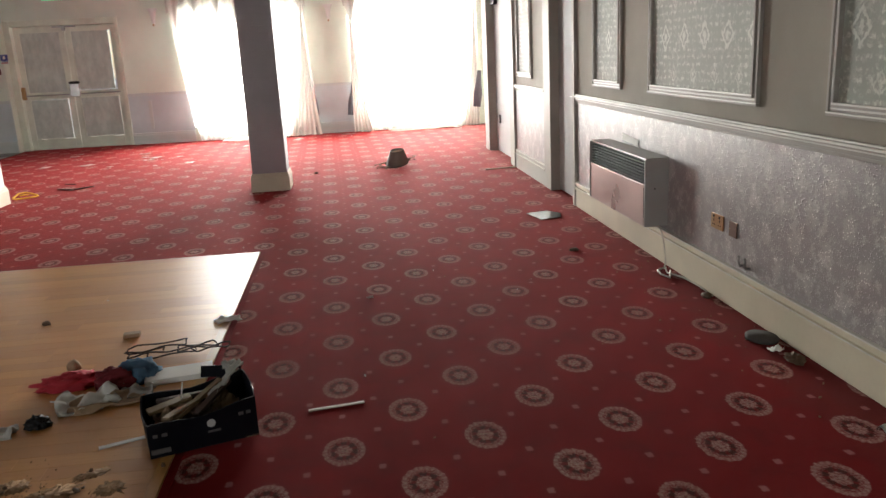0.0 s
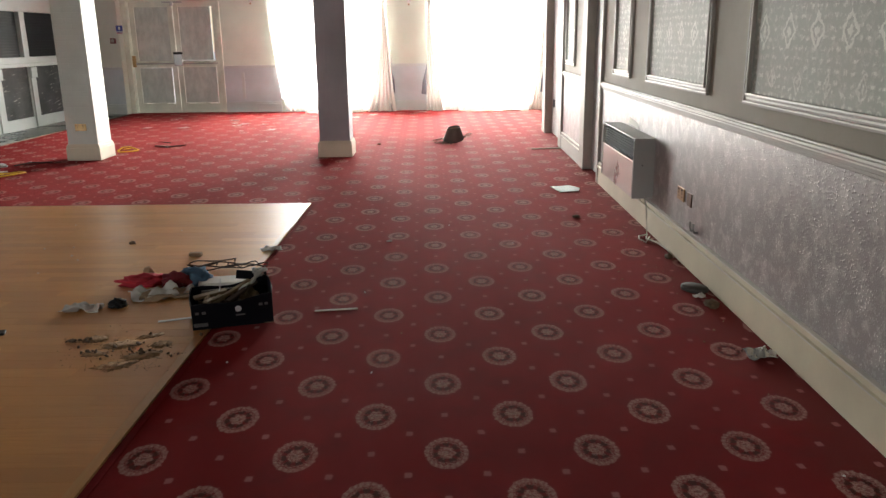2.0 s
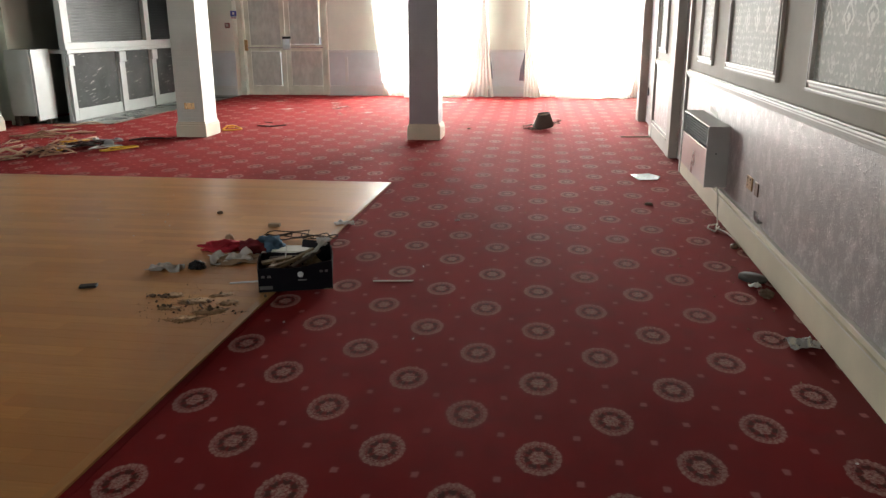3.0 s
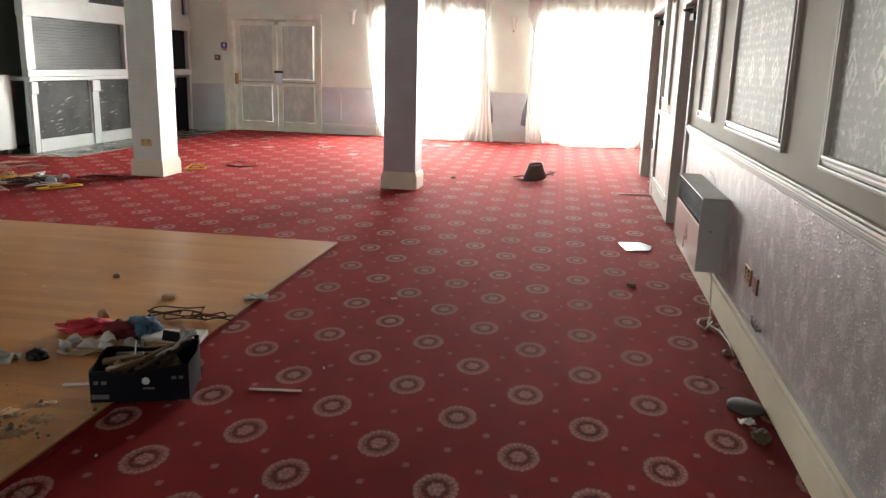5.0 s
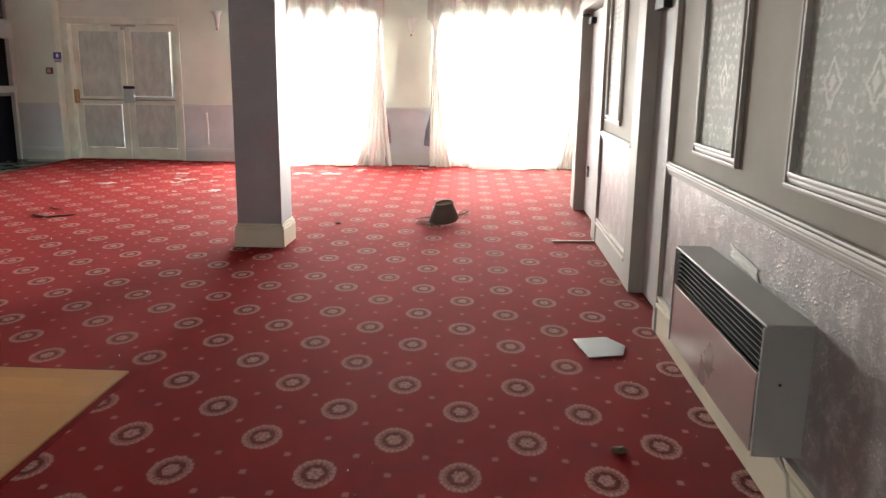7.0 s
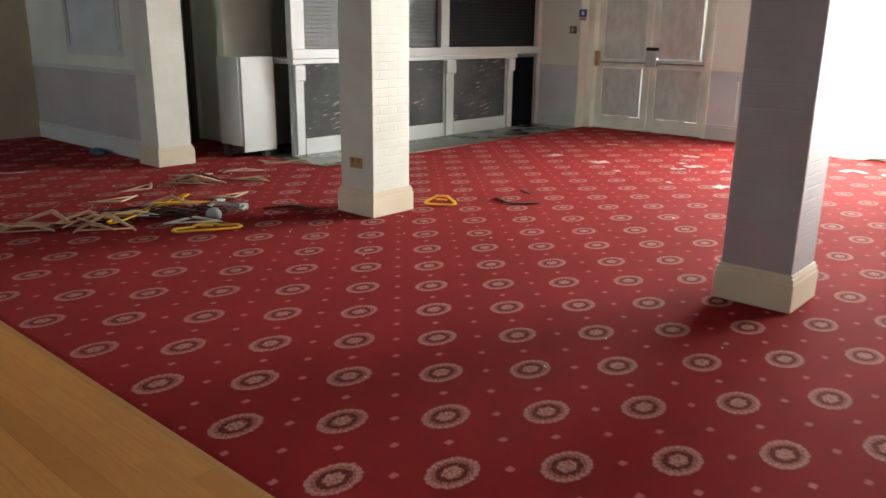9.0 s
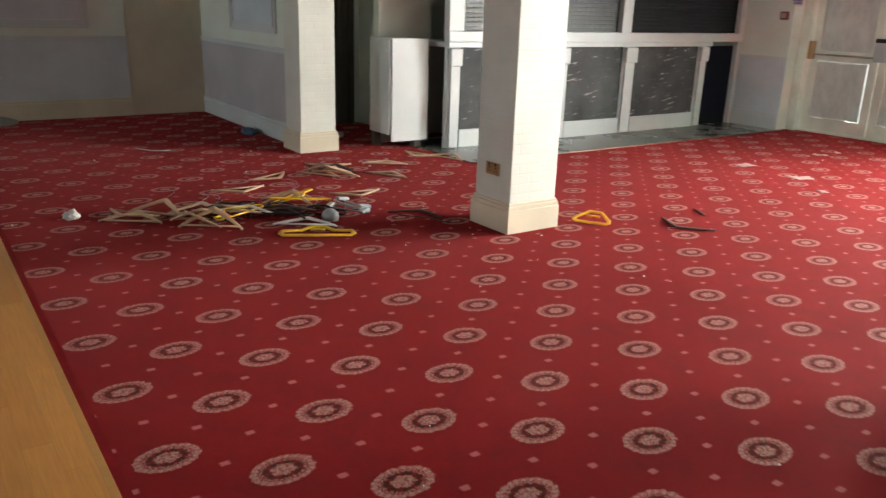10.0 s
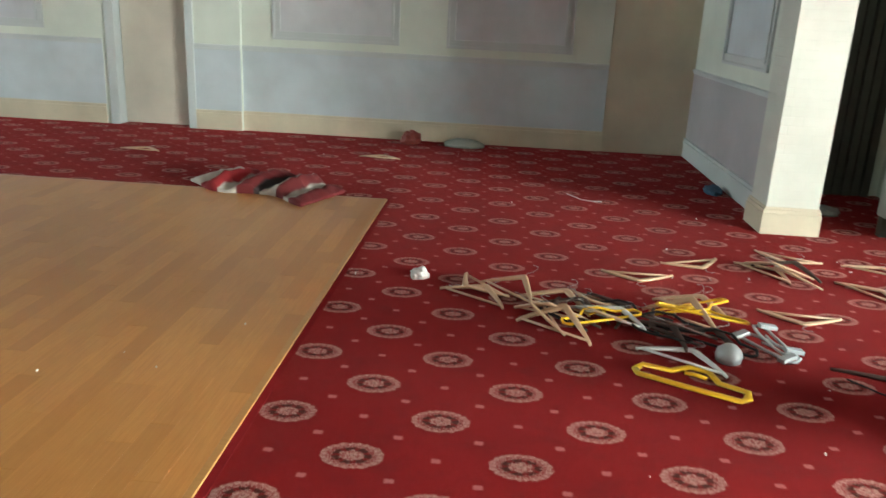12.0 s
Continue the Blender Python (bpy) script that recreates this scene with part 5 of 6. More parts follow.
# crumpled tissue, cloths and rubbish by the far walls
solid("paper_tissue", lump(0.07, 0.06, 0.055, 2.2, 0.5), PAPER, "crumpled white paper tissue on the carpet", "tissue", at=pose(-5.9, 6.62, 0.0))
solid("carrier_bag", lump(0.17, 0.14, 0.14, 6.1, 0.4), plain("dull red bag plastic", (0.24, 0.05, 0.035), 0.5), "dull red crumpled bag against the skirting", "bag", at=pose(-10.72, 5.98, 0.0))
solid("cushion", lump(0.15, 0.27, 0.09, 3.7, 0.15), SAGE_CLOTH, "flattened sage grey cushion against the skirting", "cushion", at=pose(-10.70, 6.62, 0.0))
solid("cloth", lump(0.1, 0.21, 0.055, 8.2, 0.5), BLUE_CLOTH, "crumpled blue cloth against the skirting", "cloth", at=pose(-8.95, 9.12, 0.0, 0, 0, 80))
solid("cloth", lump(0.2, 0.12, 0.05, 9.4, 0.4), GREY_PAPER, "grey rag on the passage floor", "cloth", at=pose(-8.4, 9.95, 0.0))


def striped():
    n = Nodes("red, white and black striped blanket")
    obj = n.add("ShaderNodeTexCoord").outputs["Object"]
    x = n.xyz(obj)[0]
    band = n.math("ADD", n.math("ADD", n.math("MULTIPLY", x, 0.77), 0.53), n.math("MULTIPLY", n.math("SUBTRACT", n.noise(3, 2), 0.5), 0.05))
    white, red, wine, black = (0.56, 0.52, 0.47), (0.26, 0.011, 0.016), (0.13, 0.012, 0.014), (0.035, 0.028, 0.028)
    col = white
    for start, tone in ((0.14, red), (0.34, white), (0.46, wine), (0.56, black), (0.6, white), (0.72, wine), (0.8, white), (0.87, wine)):
        col = n.mix(n.step(band, start - 0.008, start + 0.008), col, tone)
    n.bump(n.noise(260, 2), 0.5, 0.002)
    return n.finish(col, 0.9)


bl = bmesh.new()
nx, ny = 60, 24
rows = []
for i in range(nx + 1):
    u = i / nx - 0.5
    row = []
    for j in range(ny + 1):
        w = j / ny - 0.5
        fold = 0.5 + 0.5 * math.cos(u * 1.5 * 2 * math.pi * 3 + noise.noise(Vector((u * 4, w * 3, 1))))
        z = 0.02 + 0.115 * fold * (1 - abs(2 * u) ** 4) * (1 - 0.55 * abs(2 * w) ** 3) + 0.02 * noise.noise(Vector((u * 9, w * 9, 2)))
        row.append(bl.verts.new((u * 1.3 - 0.04, w * 0.62 + 0.08 * math.sin(u * 9), max(0.004, z))))
    rows.append(row)
for p, q in zip(rows, rows[1:]):
    for j in range(ny):
        bl.faces.new((p[j], q[j], q[j + 1], p[j + 1]))
edge = [rows[0][j] for j in range(ny + 1)] + [rows[i][ny] for i in range(1, nx + 1)] + [rows[nx][j] for j in range(ny - 1, -1, -1)] + [rows[i][0] for i in range(nx - 1, 0, -1)]
base = [bl.verts.new((v.co.x, v.co.y, 0.0)) for v in edge]
for k in range(len(edge)):
    m = (k + 1) % len(edge)
    bl.faces.new((edge[k], edge[m], base[m], base[k]))
solid("blanket", bl, striped(), "rumpled red, white and black striped blanket on the floor edge", "blanket", at=pose(-7.92, 5.1, 0.012, 0, 0, 68), smooth=True)

# mirror shard and basket
sh = bmesh.new()
low = [sh.verts.new((x, y, 0.0)) for x, y in ((1.61, 6.88), (1.82, 6.94), (1.91, 6.78), (1.87, 6.62), (1.67, 6.57))]
sh.faces.new(low)
ext = bmesh.ops.extrude_face_region(sh, geom=list(sh.faces))
bmesh.ops.translate(sh, verts=[v for v in ext["geom"] if isinstance(v, bmesh.types.BMVert)], vec=(0, 0, 0.006))
solid("mirror_shard", sh, MIRROR, "broken dusty piece of mirror glass on the carpet", "mirror", at=pose(0, 0, 0.001))


def basket():
    b = thing("plant_pot", "dark woven plant pot, tipped, with dried stems", "plant pot", at=pose(0.645, 10.6, 0.026, 8, -7, 0))
    body = lathe(bmesh.new(), ((0.001, 0.005), (0.155, 0.0), (0.16, 0.02), (0.138, 0.09), (0.1, 0.2), (0.094, 0.215), (0.084, 0.21), (0.08, 0.19), (0.001, 0.18)), 26)
    for v in body.verts:
        v.co.x += 0.12 * v.co.z
        v.co += Vector((0, 0, 0.004 * math.sin(v.co.z * 160)))
    for v in body.verts:
        v.co.z *= 0.9
    part("pot", body, DARK_WEAVE, b, smooth=True)
    rim = bmesh.new()
    ring = [(0.096 * math.cos(2 * math.pi * k / 20) + 0.026, 0.096 * math.sin(2 * math.pi * k / 20), 0.192) for k in range(21)]
    tube(rim, ring, 0.009, 6)
    part("rim", rim, DARK_WEAVE, b, "worn paler rim", smooth=True)
    part("soil", lathe(bmesh.new(), ((0.001, 0.178), (0.05, 0.18), (0.079, 0.176), (0.079, 0.168), (0.001, 0.166)), 20, (0.025, 0, 0)), SOIL, b, "dry brown compost")
    rnd = random.Random(4)
    for k in range(14):
        st = bmesh.new()
        a0, l = rnd.uniform(2.2, 4.2) if k < 10 else rnd.uniform(-0.6, 0.6), rnd.uniform(0.1, 0.26)
        x0, y0 = 0.15 * math.cos(a0), 0.15 * math.sin(a0)
        tube(st, ((x0, y0, 0.012), (x0 + l * 0.5 * math.cos(a0), y0 + l * 0.5 * math.sin(a0), rnd.uniform(0.01, 0.06)), (x0 + l * math.cos(a0 + 0.3), y0 + l * math.sin(a0 + 0.3), 0.008)), 0.004, 5)
        for q in range(3):
            lf = (x0 + l * (0.4 + 0.25 * q) * math.cos(a0 + 0.1 * q), y0 + l * (0.4 + 0.25 * q) * math.sin(a0 + 0.1 * q), 0.02)
            tube(st, ((lf[0] - 0.015, lf[1] - 0.01, lf[2]), lf, (lf[0] + 0.02, lf[1] + 0.012, lf[2] + 0.01)), 0.011, 6, 0.25, 0.3)
        part("dry_stem", st, DRY_LEAF, b, smooth=True)


basket()
solid("dry_leaf", lump(0.035, 0.025, 0.018, 1.4, 0.5, 3), DRY_LEAF, "curled dry brown leaf on the carpet", "leaf", at=pose(-0.46, 10.41, 0.0))
solid("dry_leaf", lump(0.04, 0.03, 0.02, 4.4, 0.5, 3), DRY_LEAF, "curled dry brown leaf on the carpet", "leaf", at=pose(1.65, 5.46, 0.0))
for x, y, sx, sy, sd, rz in ((-1.35, 14.55, 0.35, 0.18, 1.1, 10), (-0.95, 15.1, 0.2, 0.14, 2.3, 50), (-3.3, 13.2, 0.2, 0.12, 3.9, 20), (-4.2, 13.0, 0.26, 0.16, 4.2, 70), (-3.6, 14.2, 0.22, 0.14, 5.5, 15), (0.0, 15.55, 0.3, 0.12, 6.6, 5), (0.08, 4.69, 0.05, 0.035, 7.1, 30)):
    solid("paper_scrap", rag(sx * 0.8, sy * 0.8, sd, 0.02, 10, 0.002), DUSTY_PAPER, "scrap of dusty paper lying on the carpet", "paper", "paper scraps", at=pose(x, y, 0.0, 0, 0, rz))
stick = boxes((-0.125, 0.125, -0.009, 0.009, 0.0, 0.006), bevel=0.002)
solid("wooden_strip", stick, plain("pale bare strip wood", (0.55, 0.47, 0.38), 0.6), "thin pale wooden strip on the carpet", "wooden strip", "wooden strips", at=pose(-0.12, 3.13, 0.0, 0, 0, 8))
solid("wooden_strip", boxes((-0.2, 0.2, -0.014, 0.014, 0.0, 0.014), bevel=0.003), plain("bare batten wood", (0.5, 0.42, 0.33), 0.6), "short pale batten lying by the door frame", "wooden strip", "wooden strips", at=pose(1.93, 9.75, 0.0, 0, 0, 6))
solid("wooden_strip", boxes((-0.1, 0.1, -0.008, 0.008, 0.0, 0.008), bevel=0.002), SPLIT_WOOD, "dark splinter of wood on the carpet", "wooden strip", "wooden strips", at=pose(-3.8, 10.92, 0.0, 0, 0, 150))
bm = bmesh.new()
tube(bm, ((-0.18, -0.12, 0.006), (-0.06, -0.03, 0.006), (0.03, 0.04, 0.012), (0.12, 0.05, 0.006), (0.2, 0.1, 0.006)), 0.004, 6)
solid("black_cable", bm, BLACK, "short length of black cable on the carpet", "cable", at=pose(-4.7, 8.85, 0.0), smooth=True)
bm = bmesh.new()
tube(bm, ((-0.16, 0.02, 0.005), (-0.05, 0.0, 0.005), (0.06, -0.02, 0.005), (0.18, 0.04, 0.005), (0.2, 0.09, 0.005)), 0.004, 6)
solid("wire_hook", bm, WHITE_PLASTIC, "bent white wire hook on the carpet", "wire", at=pose(-8.32, 7.78, 0.0, 0, 0, 40), smooth=True)

# along the east skirting
solid("metal_cap", lathe(bmesh.new(), ((0.001, 0.03), (0.075, 0.028), (0.085, 0.018), (0.082, 0.0), (0.001, 0.0)), 20), plain("dull dark grey metal", (0.10, 0.09, 0.082), 0.85, spec=0.15), "dusty grey round cap by the skirting", "cap", at=pose(2.05, 3.43, 0.0, 0, 6, 0), smooth=True)
solid("rubble", lump(0.045, 0.07, 0.03, 5.2, 0.6, 4, 6), DRY_LEAF, "brown crumbled rubble by the skirting", "rubble", at=pose(2.06, 3.14, 0.0))
rnd = random.Random(21)
for k in range(11):
    w = rnd.uniform(0.08, 0.22)
    solid("paper_scrap", rag(w, w * rnd.uniform(0.4, 0.8), 40.0 + k, 0.015, 8, 0.002), DUSTY_PAPER, "scrap of dusty paper lying on the carpet", "paper", "paper scraps", at=pose(rnd.uniform(-5.0, -1.6), rnd.uniform(12.2, 14.8), 0.0, 0, 0, rnd.uniform(0, 180)))
solid("paper_scrap", rag(0.07, 0.05, 8.8, 0.03, 8, 0.002), PAPER, "small white paper scrap by the skirting", "paper", at=pose(2.02, 3.24, 0.02))
solid("packet", rag(0.15, 0.11, 9.9, 0.05, 12, 0.003), FOIL, "crumpled silver snack packet by the skirting", "packet", at=pose(2.05, 2.4, 0.0, 0, 0, 20))
solid("cable_clip", lump(0.03, 0.05, 0.03, 7.7, 0.4, 3), DRY_LEAF, "knot of old brown flex by the skirting", "cable", at=pose(2.09, 4.15, 0.0))

# ---- the box and what spilled from it, on and beside the wooden floor ----
WOOD_Z = 0.012


DULL_PRINT = plain("dull grey print", (0.13, 0.12, 0.115), 0.7)
CARTON = pose(-0.682, 2.983, 0.0, 0, 0, 17)


def carton():
    c = thing("carton", "black printed cardboard tray full of timber and packaging", "cardboard box", at=CARTON)
    w, d, t, z0 = 0.2135, 0.14, 0.005, WOOD_Z + 0.001
    part("base", boxes((-w, w, -d, d, z0, z0 + 0.005)), CARD, c)

    def wall(p, q, hp, hq, sag):
        """One bent cardboard side from p to q, hp and hq high, its rim sagging in the middle."""
        bm = bmesh.new()
        p, q = Vector(p), Vector(q)
        out = Vector(((q - p).y, -(q - p).x)).normalized()
        cols = []
        for k in range(9):
            u = k / 8
            at = p.lerp(q, u)
            h = hp + (hq - hp) * u - sag * math.sin(math.pi * u) ** 2 + 0.004 * math.sin(9 * u)
            bow = 0.012 * math.sin(math.pi * u)
            cols.append([bm.verts.new((at.x + out.x * (bow * j + o), at.y + out.y * (bow * j + o), z0 + (h - z0) * j)) for o in (0.0, -t) for j in (0, 0.5, 1)])
        for a, b in zip(cols, cols[1:]):
            for i, j in ((0, 1), (1, 2), (2, 5), (5, 4), (4, 3), (3, 0)):
                bm.faces.new((a[i], b[i], b[j], a[j]))
        for e in (cols[0], cols[-1]):
            bm.faces.new((e[0], e[1], e[4], e[3]))
            bm.faces.new((e[1], e[2], e[5], e[4]))
        part("side", bm, BOX_PRINT, c, "black printed side")

    wall((-w, -d), (w, -d), 0.155, 0.185, 0.012)
    wall((w, -d), (w, d), 0.185, 0.2, 0.0)
    wall((w, d), (-w, d), 0.2, 0.17, 0.02)
    wall((-w, d), (-w, -d), 0.17, 0.155, 0.01)
    fl = boxes((-0.085, 0.085, -0.003, 0.003, 0.0, 0.05), bevel=0.001)
    bmesh.ops.transform(fl, matrix=pose(0.12, 0.142, 0.185, -18, 8, -6), verts=fl.verts)
    part("flap", fl, BOX_PRINT, c, "raised black flap")
    part("emblem", lathe(bmesh.new(), ((0.001, 0.0), (0.018, 0.0), (0.018, 0.002), (0.001, 0.002)), 7), WHITE_PLASTIC, c, "small white printed emblem").matrix_basis = pose(0.03, -d - 0.0085, 0.115, 90, 0, 0)
    for x, z, wd, up in ((-0.17, 0.03, 0.075, 0.02), (-0.15, 0.1, 0.022, 0.014), (-0.185, 0.1, 0.018, 0.014), (0.15, 0.12, 0.02, 0.014), (0.18, 0.12, 0.018, 0.014), (0.04, 0.075, 0.05, 0.008)):
        y = -d - 0.012 * math.sin(math.pi * (x + w) / (2 * w)) * min(1, z / 0.17)
        part("print_bar", boxes((x - wd / 2, x + wd / 2, y - 0.0035, y - 0.0005, z, z + up)), DULL_PRINT, c)


carton()
GOLD_CARD = plain("dull gold-brown card", (0.20, 0.125, 0.055), 0.5, grain=60, spread=0.3)
FILM = plain("crinkled clear film", (0.55, 0.53, 0.5), 0.2, grain=30, depth=0.004)
for k, (x, y, z, l, ry, rz, wd) in enumerate(((0.0, -0.02, 0.172, 0.28, -14, 38, 0.026), (0.06, -0.02, 0.17, 0.24, -12, 46, 0.03), (-0.11, 0.03, 0.155, 0.18, -6, 12, 0.05), (-0.03, 0.07, 0.16, 0.26, -4, -12, 0.022), (-0.08, -0.04, 0.15, 0.2, 5, 55, 0.03), (-0.04, -0.05, 0.165, 0.2, -8, 34, 0.018))):
    solid("timber_offcut", boxes((-l / 2, l / 2, -wd / 2, wd / 2, -0.008, 0.008), bevel=0.002), (GOLD_CARD, SPLIT_WOOD, GOLD_CARD, SPLIT_WOOD, CARD, GOLD_CARD)[k], "brown strip sticking out of the carton", "timber", "offcuts in the carton", at=CARTON @ pose(x, y, z, 0, ry, rz))
for x, y, sd in ((-0.1, 0.02, 2.1), (0.09, 0.04, 3.1), (0.0, -0.04, 4.7)):
    solid("packaging", lump(0.1, 0.085, 0.115, sd, 0.7, 4, 6), (GOLD_CARD, SPLIT_WOOD, CARD)[int(sd) % 3], "crumpled brown packaging inside the carton", "packaging", "packaging in the carton", at=CARTON @ pose(x, y, 0.019))
film = rag(0.2, 0.045, 6.4, 0.03, 16, 0.0015)
solid("plastic_film", film, FILM, "strip of clear plastic film lying across the carton", "plastic film", at=CARTON @ pose(0.13, 0.05, 0.205, 0, -22, 38))
film = rag(0.06, 0.07, 7.9, 0.03, 10, 0.0015)
solid("plastic_film", film, FILM, "scrap of clear plastic film on the carton's flap", "plastic film", at=CARTON @ pose(0.16, 0.125, 0.225, 35, 0, 10))
bm = bmesh.new()
rod(bm, (0, 0, 0), (0.012, -0.01, 0.075), 0.003, 6)
solid("plastic_stick", bm, WHITE_PLASTIC, "thin white plastic stick poking up from the carton", "plastic stick", at=CARTON @ pose(-0.06, 0.04, 0.165), smooth=True)
solid("cloth", lump(0.19, 0.09, 0.06, 11.0, 0.6, 4, 5.5), RED_CLOTH, "bright red cloth crumpled on the wooden floor", "cloth", at=pose(-1.41, 3.63, WOOD_Z, 0, 0, 14))
solid("cloth", lump(0.12, 0.09, 0.085, 12.0, 0.5, 4, 4.5), WINE_CLOTH, "dark red cloth crumpled on the wooden floor", "cloth", at=pose(-1.19, 3.58, WOOD_Z))
solid("cloth", lump(0.13, 0.09, 0.1, 13.0, 0.5, 4, 4.5), BLUE_CLOTH, "dusty blue cloth crumpled on the wooden floor", "cloth", at=pose(-1.1, 3.64, WOOD_Z, 0, 0, -8))
solid("paper_sheet", rag(0.27, 0.2, 14.0, 0.07, 20, 0.003), PAPER, "crumpled white paper sheet on the wooden floor", "paper", at=pose(-1.27, 3.4, WOOD_Z, 0, 0, 25))
solid("paper_sheet", boxes((-0.16, 0.16, -0.075, 0.075, 0.0, 0.03), bevel=0.004), PAPER, "stack of white paper behind the carton", "paper", at=pose(-0.9, 3.63, WOOD_Z, 0, 0, 10))
solid("card_sheet", rag(0.3, 0.17, 15.0, 0.04, 14, 0.004), CARD, "bent piece of brown card on the floor", "cardboard", at=pose(-1.18, 3.38, WOOD_Z, 0, 0, 18))
solid("paper_sheet", rag(0.16, 0.12, 16.0, 0.05, 14, 0.003), GREY_PAPER, "dusty grey paper on the wooden floor", "paper", at=pose(-1.07, 3.46, WOOD_Z))
solid("plastic_bag", rag(0.22, 0.11, 17.0, 0.06, 20, 0.003), FILM, "crumpled silvery plastic bag on the wooden floor", "plastic bag", at=pose(-1.6, 3.14, WOOD_Z, 0, 0, 6))
solid("rubbish", lump(0.06, 0.05, 0.045, 18.0, 0.6, 4, 6), BLACK, "tangle of black plastic on the wooden floor", "rubbish", at=pose(-1.42, 3.2, WOOD_Z))
solid("rubbish", lump(0.04, 0.03, 0.045, 19.0, 0.4, 3), CARD, "small brown block on the wooden floor", "rubbish", at=pose(-1.48, 3.86, WOOD_Z))
solid("sponge", boxes((-0.045, 0.045, -0.025, 0.025, 0.0, 0.025), bevel=0.006), CARD, "flat brown sponge on the wooden floor", "sponge", at=pose(-1.3, 4.3, WOOD_Z, 0, 0, 4))
b = bmesh.new()
for cx, cy, r, z in ((0.0, 0.0, 0.1, 0.01), (0.12, 0.05, 0.085, 0.016), (-0.14, 0.02, 0.08, 0.012), (0.2, 0.0, 0.07, 0.02), (-0.06, 0.09, 0.12, 0.02)):
    wob = [1 + 0.45 * noise.noise(Vector((math.cos(k / 20 * 2 * math.pi) * 1.3, math.sin(k / 20 * 2 * math.pi) * 1.3, cx * 40 + 3))) for k in range(21)]
    tube(b, [(cx + 1.3 * r * wob[k] * math.cos(k / 20 * 2 * math.pi), cy + 0.5 * r * wob[k] * math.sin(k / 20 * 2 * math.pi + 0.5), z + 0.012 + 0.01 * math.sin(k * 0.9)) for k in range(21)], 0.0045, 6)
solid("cable_tangle", b, plain("dark brown flex", (0.06, 0.036, 0.024), 0.7, spec=0.2), "tangle of dark brown flex on the wooden floor", "cable", at=pose(-1.0, 3.93, WOOD_Z), smooth=True)
solid("foil_packet", rag(0.15, 0.09, 22.0, 0.025, 14, 0.003), PAPER, "white paper packet at the edge of the wooden floor", "packet", at=pose(-0.78, 4.45, WOOD_Z, 0, 0, 20))
solid("paper_strip", boxes((-0.09, 0.09, -0.012, 0.012, 0.0, 0.004)), PAPER, "thin white strip on the wooden floor", "paper", at=pose(-1.0, 2.96, WOOD_Z, 0, 0, 20))
solid("phone", boxes((-0.05, 0.05, -0.032, 0.032, 0.0, 0.014), bevel=0.005), BLACK, "small dark plastic case on the wooden floor", "plastic case", at=pose(-1.9, 2.76, WOOD_Z, 0, 0, 20))
solid("dry_leaf", lump(0.03, 0.025, 0.02, 23.0, 0.5, 3), DRY_LEAF, "small dark crumb on the wooden floor", "leaf", at=pose(-1.9, 4.66, WOOD_Z))


def crumbs(name, count, seed, spots, size, z, material, label):
    """Many small crumbs of dirt, scattered round some spots."""
    rnd = random.Random(seed)
    bm = bmesh.new()
    for _ in range(count):
        cx, cy, sx, sy = rnd.choice(spots)
        r = rnd.uniform(*size)
        m = Matrix.LocRotScale((rnd.gauss(cx, sx), rnd.gauss(cy, sy), z + r * 0.3), Euler((rnd.random() * 6, rnd.random() * 6, rnd.random() * 6)), (r * 1.4, r, r * 0.6))
        bmesh.ops.create_icosphere(bm, subdivisions=1, radius=1, matrix=m)
    return solid(name, bm, material, label, "dirt", kind="stuff")


crumbs("dirt", 300, 5, ((-1.15, 2.55, 0.12, 0.05), (-1.02, 2.44, 0.12, 0.04), (-1.3, 2.64, 0.09, 0.04), (-1.05, 2.32, 0.12, 0.03), (-1.1, 2.6, 0.2, 0.2)), (0.001, 0.004), WOOD_Z, SOIL, "brown soil and crumbs scattered on the wooden floor")
crumbs("dirt", 34, 15, ((-1.05, 2.42, 0.1, 0.035), (-1.16, 2.53, 0.1, 0.03), (-1.4, 2.66, 0.06, 0.02), (-0.95, 2.6, 0.1, 0.08)), (0.006, 0.014), WOOD_Z, DRY_LEAF, "dark clumps of soil on the wooden floor")
SMEAR = plain("brown dirt smear", (0.32, 0.18, 0.08), 0.9, grain=120, stain=14, spread=0.35, depth=0.002)
for k, (x, y, sx, sy, rz) in enumerate(((-1.15, 2.6, 0.12, 0.035, 20), (-1.0, 2.46, 0.13, 0.035, 25), (-1.08, 2.33, 0.12, 0.03, 15), (-1.32, 2.68, 0.08, 0.03, -10), (-0.95, 2.6, 0.07, 0.03, 40), (-1.25, 2.48, 0.09, 0.02, 5), (-1.05, 2.72, 0.09, 0.022, 30))):
    solid("dirt_patch", lump(sx * 0.8, sy * 1.9, 0.001, 30.0 + k, 1.1, 4, 9), SMEAR, "flat smear of brown dirt on the wooden floor", "dirt", "dirt patches", at=pose(x, y, WOOD_Z, 0, 0, rz))
crumbs("dirt", 90, 6, ((1.9, 4.4, 0.12, 0.5), (1.95, 3.3, 0.1, 0.5), (1.2, 4.2, 0.5, 0.8), (1.7, 6.2, 0.25, 0.5)), (0.002, 0.007), 0.0, SOIL, "dark crumbs of dirt on the carpet")
crumbs("litter", 70, 7, ((0.4, 4.0, 0.9, 1.5), (-3.0, 8.0, 1.6, 1.2), (-6.0, 8.5, 1.2, 1.0), (-9.0, 6.0, 1.0, 1.5), (-2.5, 14.0, 1.5, 0.8)), (0.003, 0.008), 0.0, PAPER, "tiny white specks of litter on the carpet")
crumbs("litter", 22, 8, ((-4.0, 5.2, 1.2, 0.5), (-2.6, 4.6, 0.8, 0.7)), (0.003, 0.008), WOOD_Z, PAPER, "tiny white specks on the wooden floor")

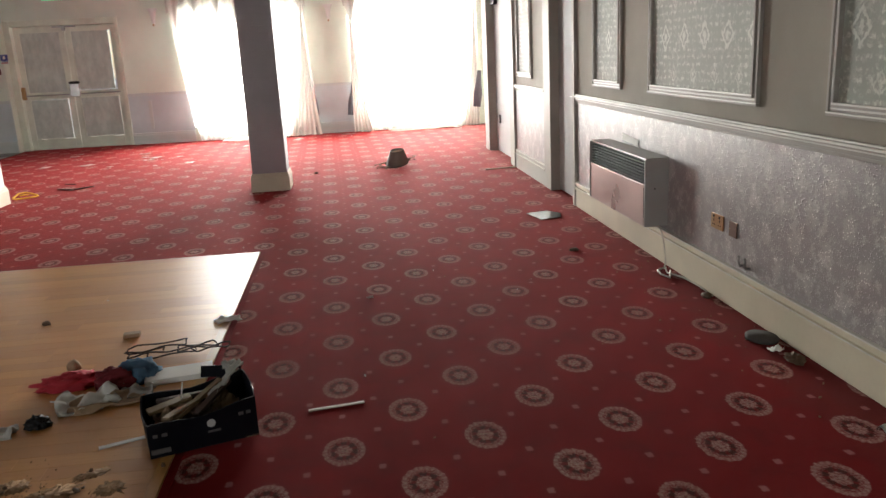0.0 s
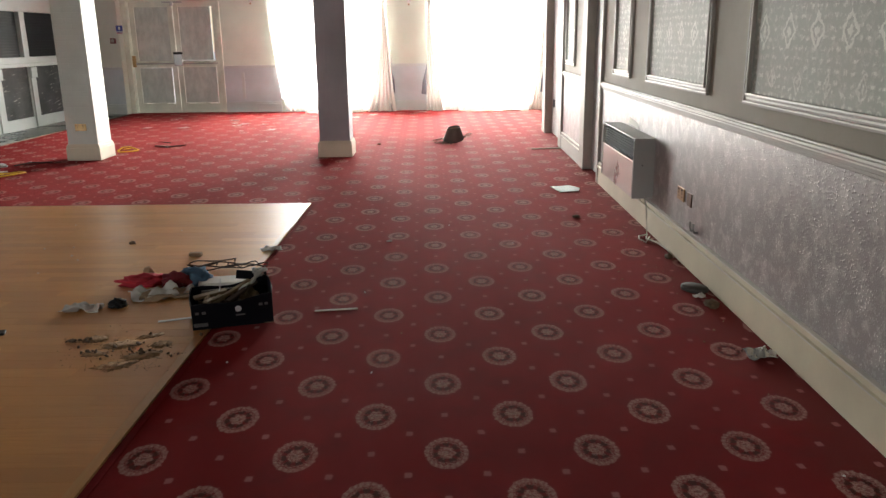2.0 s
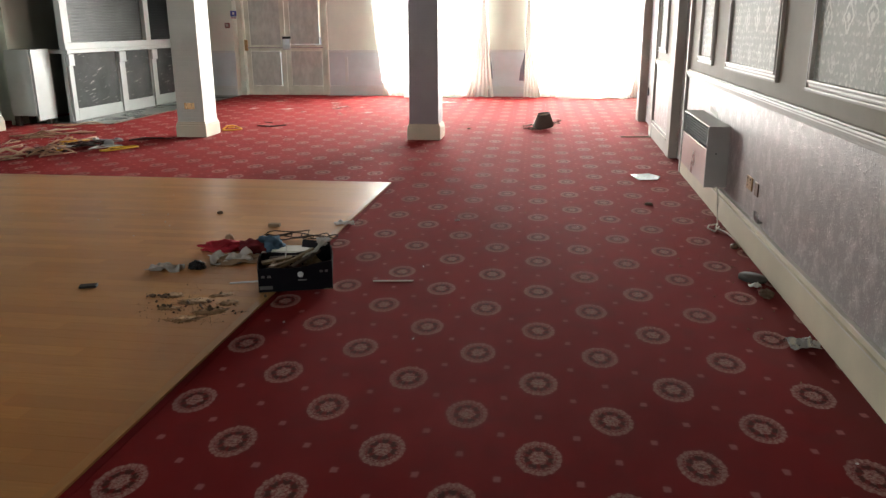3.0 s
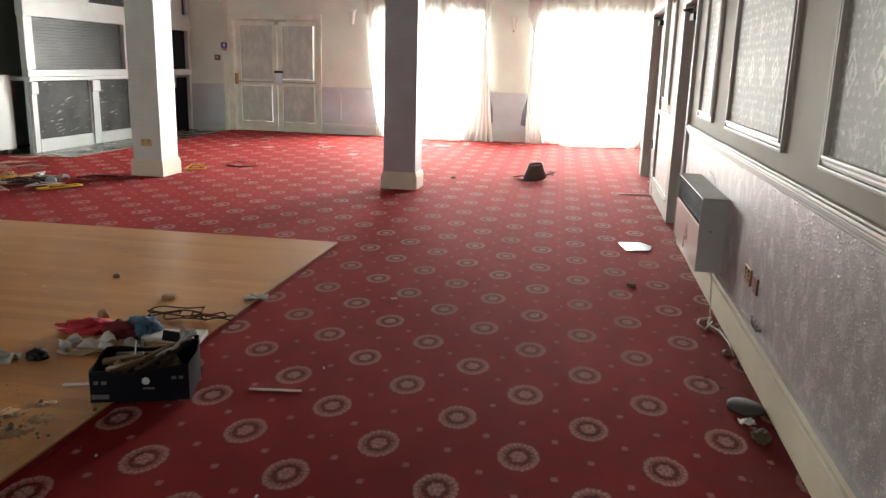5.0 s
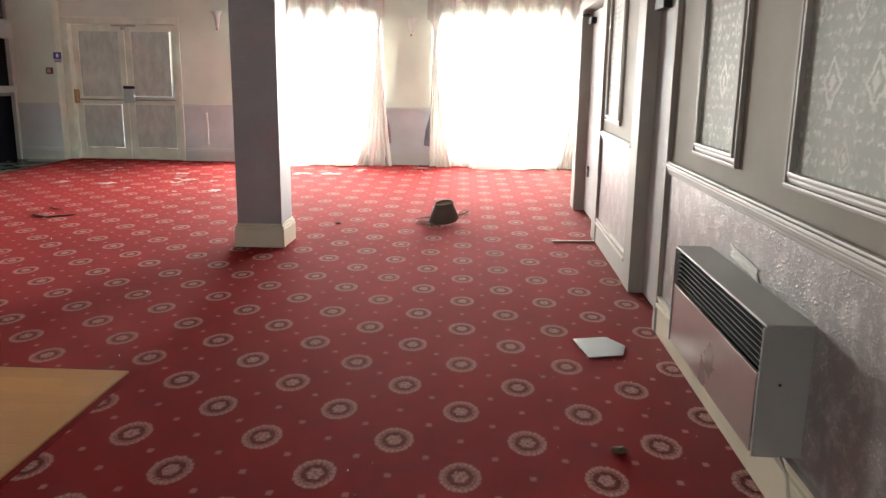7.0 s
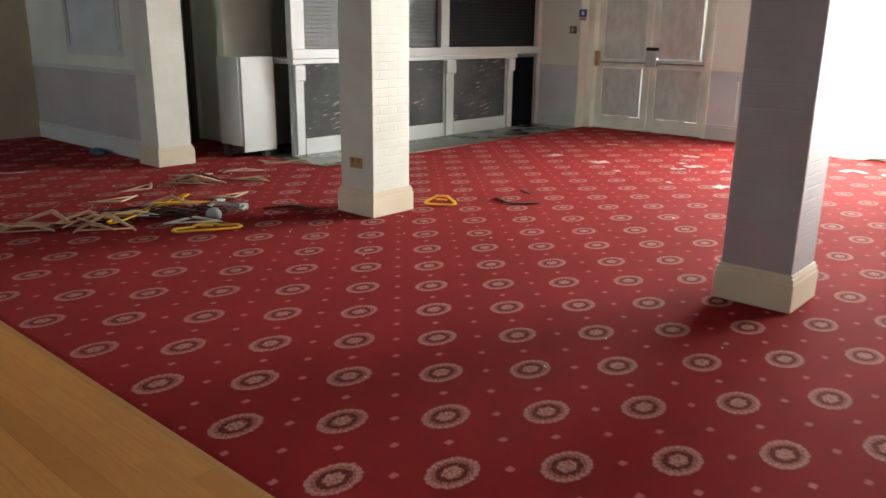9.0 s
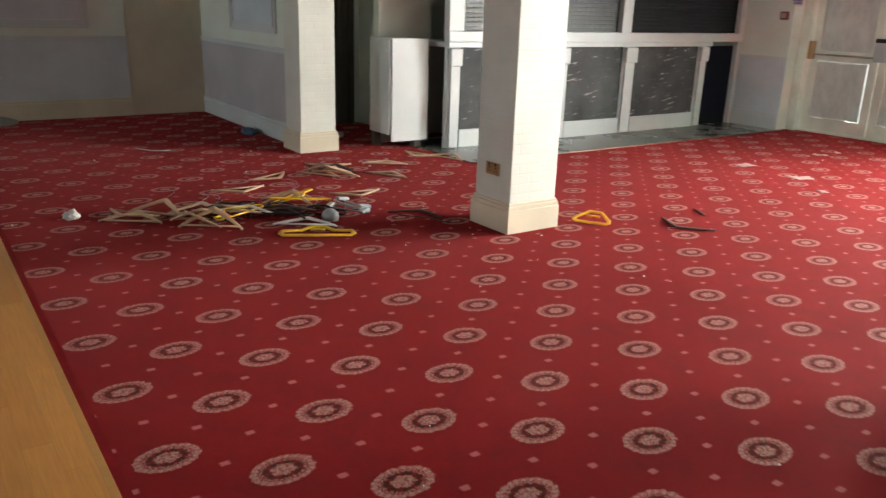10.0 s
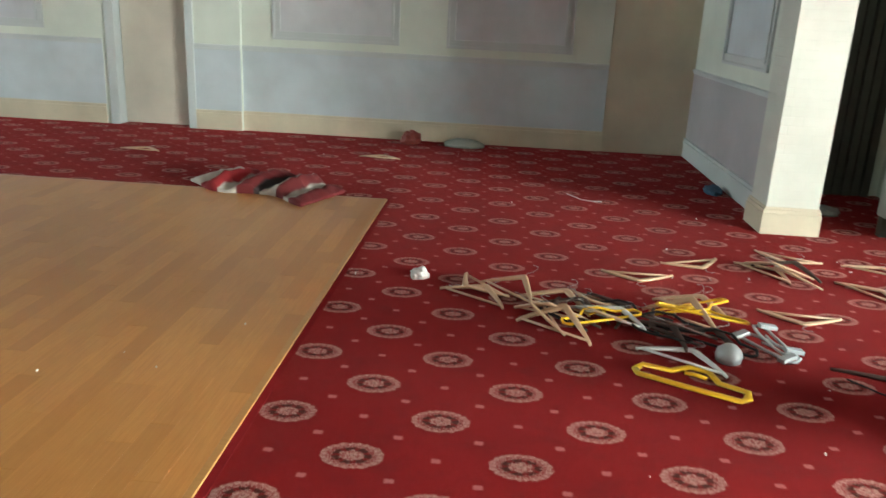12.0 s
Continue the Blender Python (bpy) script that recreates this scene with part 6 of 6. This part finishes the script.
# ---- the wooden dance floor, strip by strip ----
FX0, FX1, FY1, STRIP = -7.79, -0.763, 6.14, 0.1
dance = solid("floor_wood", boxes((FX0 + 0.005, FX1 - 0.005, -3.4, FY1 - 0.005, 0.001, 0.006)), BEECH, "beech strip dance floor, scuffed and dusty", "wooden floor", kind="structure")
for dims in ((FX1 - 0.045, FX1, -3.4, FY1, 0.0, 0.012), (FX0, FX0 + 0.045, -3.4, FY1, 0.0, 0.012), (FX0 + 0.045, FX1 - 0.045, FY1 - 0.03, FY1, 0.0, 0.012)):
    part("edging", boxes(dims, bevel=0.001), EDGE_WOOD, dance, "bevelled beech edging strip")
# thin strip added for the dark line of trampled shadow beside the wood
solid("trim", boxes((FX1 + 0.002, FX1 + 0.036, -3.4, FY1 + 0.036, 0.0, 0.003), (FX0, FX1 + 0.002, FY1 + 0.002, FY1 + 0.036, 0.0, 0.003)),
      plain("dark red shadow strip", (0.195, 0.0125, 0.016), 0.95, grain=300, stain=6, spread=0.3, spec=0.03), "plain dark red strip standing for the shadow along the wooden floor", "carpet binding", kind="structure")
SPAN = (FX1 - FX0 - 0.09) / 8


def strip_mesh(length):
    bm = bmesh.new()
    x, y, z0, z1, c = length / 2 - 0.0002, STRIP / 2 - 0.0002, 0.006, WOOD_Z, 0.0005
    low = [bm.verts.new(p) for p in ((-x, -y, z0), (x, -y, z0), (x, y, z0), (-x, y, z0))]
    mid = [bm.verts.new((v.co.x, v.co.y, z1 - c)) for v in low]
    up = [bm.verts.new((v.co.x - math.copysign(c, v.co.x), v.co.y - math.copysign(c, v.co.y), z1)) for v in low]
    for a, b in ((low, mid), (mid, up)):
        for k in range(4):
            bm.faces.new((a[k], a[(k + 1) % 4], b[(k + 1) % 4], b[k]))
    bm.faces.new(up)
    return mesh_of("strip", bm, BEECH)


LAYOUT = ((1,) * 8, (0.5,) + (1,) * 7 + (0.5,), (1 / 3,) + (1,) * 7 + (2 / 3,), (0.75,) + (1,) * 7 + (0.25,))
shapes = {k: strip_mesh(k * SPAN) for row in LAYOUT for k in row}
made = 0
rest = []
rnd = random.Random(11)
for r in range(95):
    y = FY1 - 0.03 - STRIP * (r + 0.5)
    x = FX0 + 0.045
    for k in LAYOUT[(r * 3 + r // 5) % 4]:
        centre = x + k * SPAN / 2
        x += k * SPAN
        if made < 296 and r < 35:
            ob = new("strip", shapes[k])
            ob.parent = dance
            ob.location = (centre, y, 0)
            made += 1
        else:
            rest.append((centre, y, k * SPAN))
verts, faces = [], []
for cx, cy, length in rest:
    n0 = len(verts)
    for z, c in ((0.006, 0.0002), (WOOD_Z - 0.0005, 0.0002), (WOOD_Z, 0.0007)):
        hx, hy = length / 2 - c, STRIP / 2 - c
        verts += [(cx - hx, cy - hy, z), (cx + hx, cy - hy, z), (cx + hx, cy + hy, z), (cx - hx, cy + hy, z)]
    for a in (0, 4):
        faces += [(n0 + a + k, n0 + a + (k + 1) % 4, n0 + a + 4 + (k + 1) % 4, n0 + a + 4 + k) for k in range(4)]
    faces.append((n0 + 8, n0 + 9, n0 + 10, n0 + 11))
me = bpy.data.meshes.new("strips")
me.from_pydata(verts, [], faces)
me.materials.append(BEECH)
strips = new("strips", me)
strips.parent = dance
tagged(strips, kind="stuff")
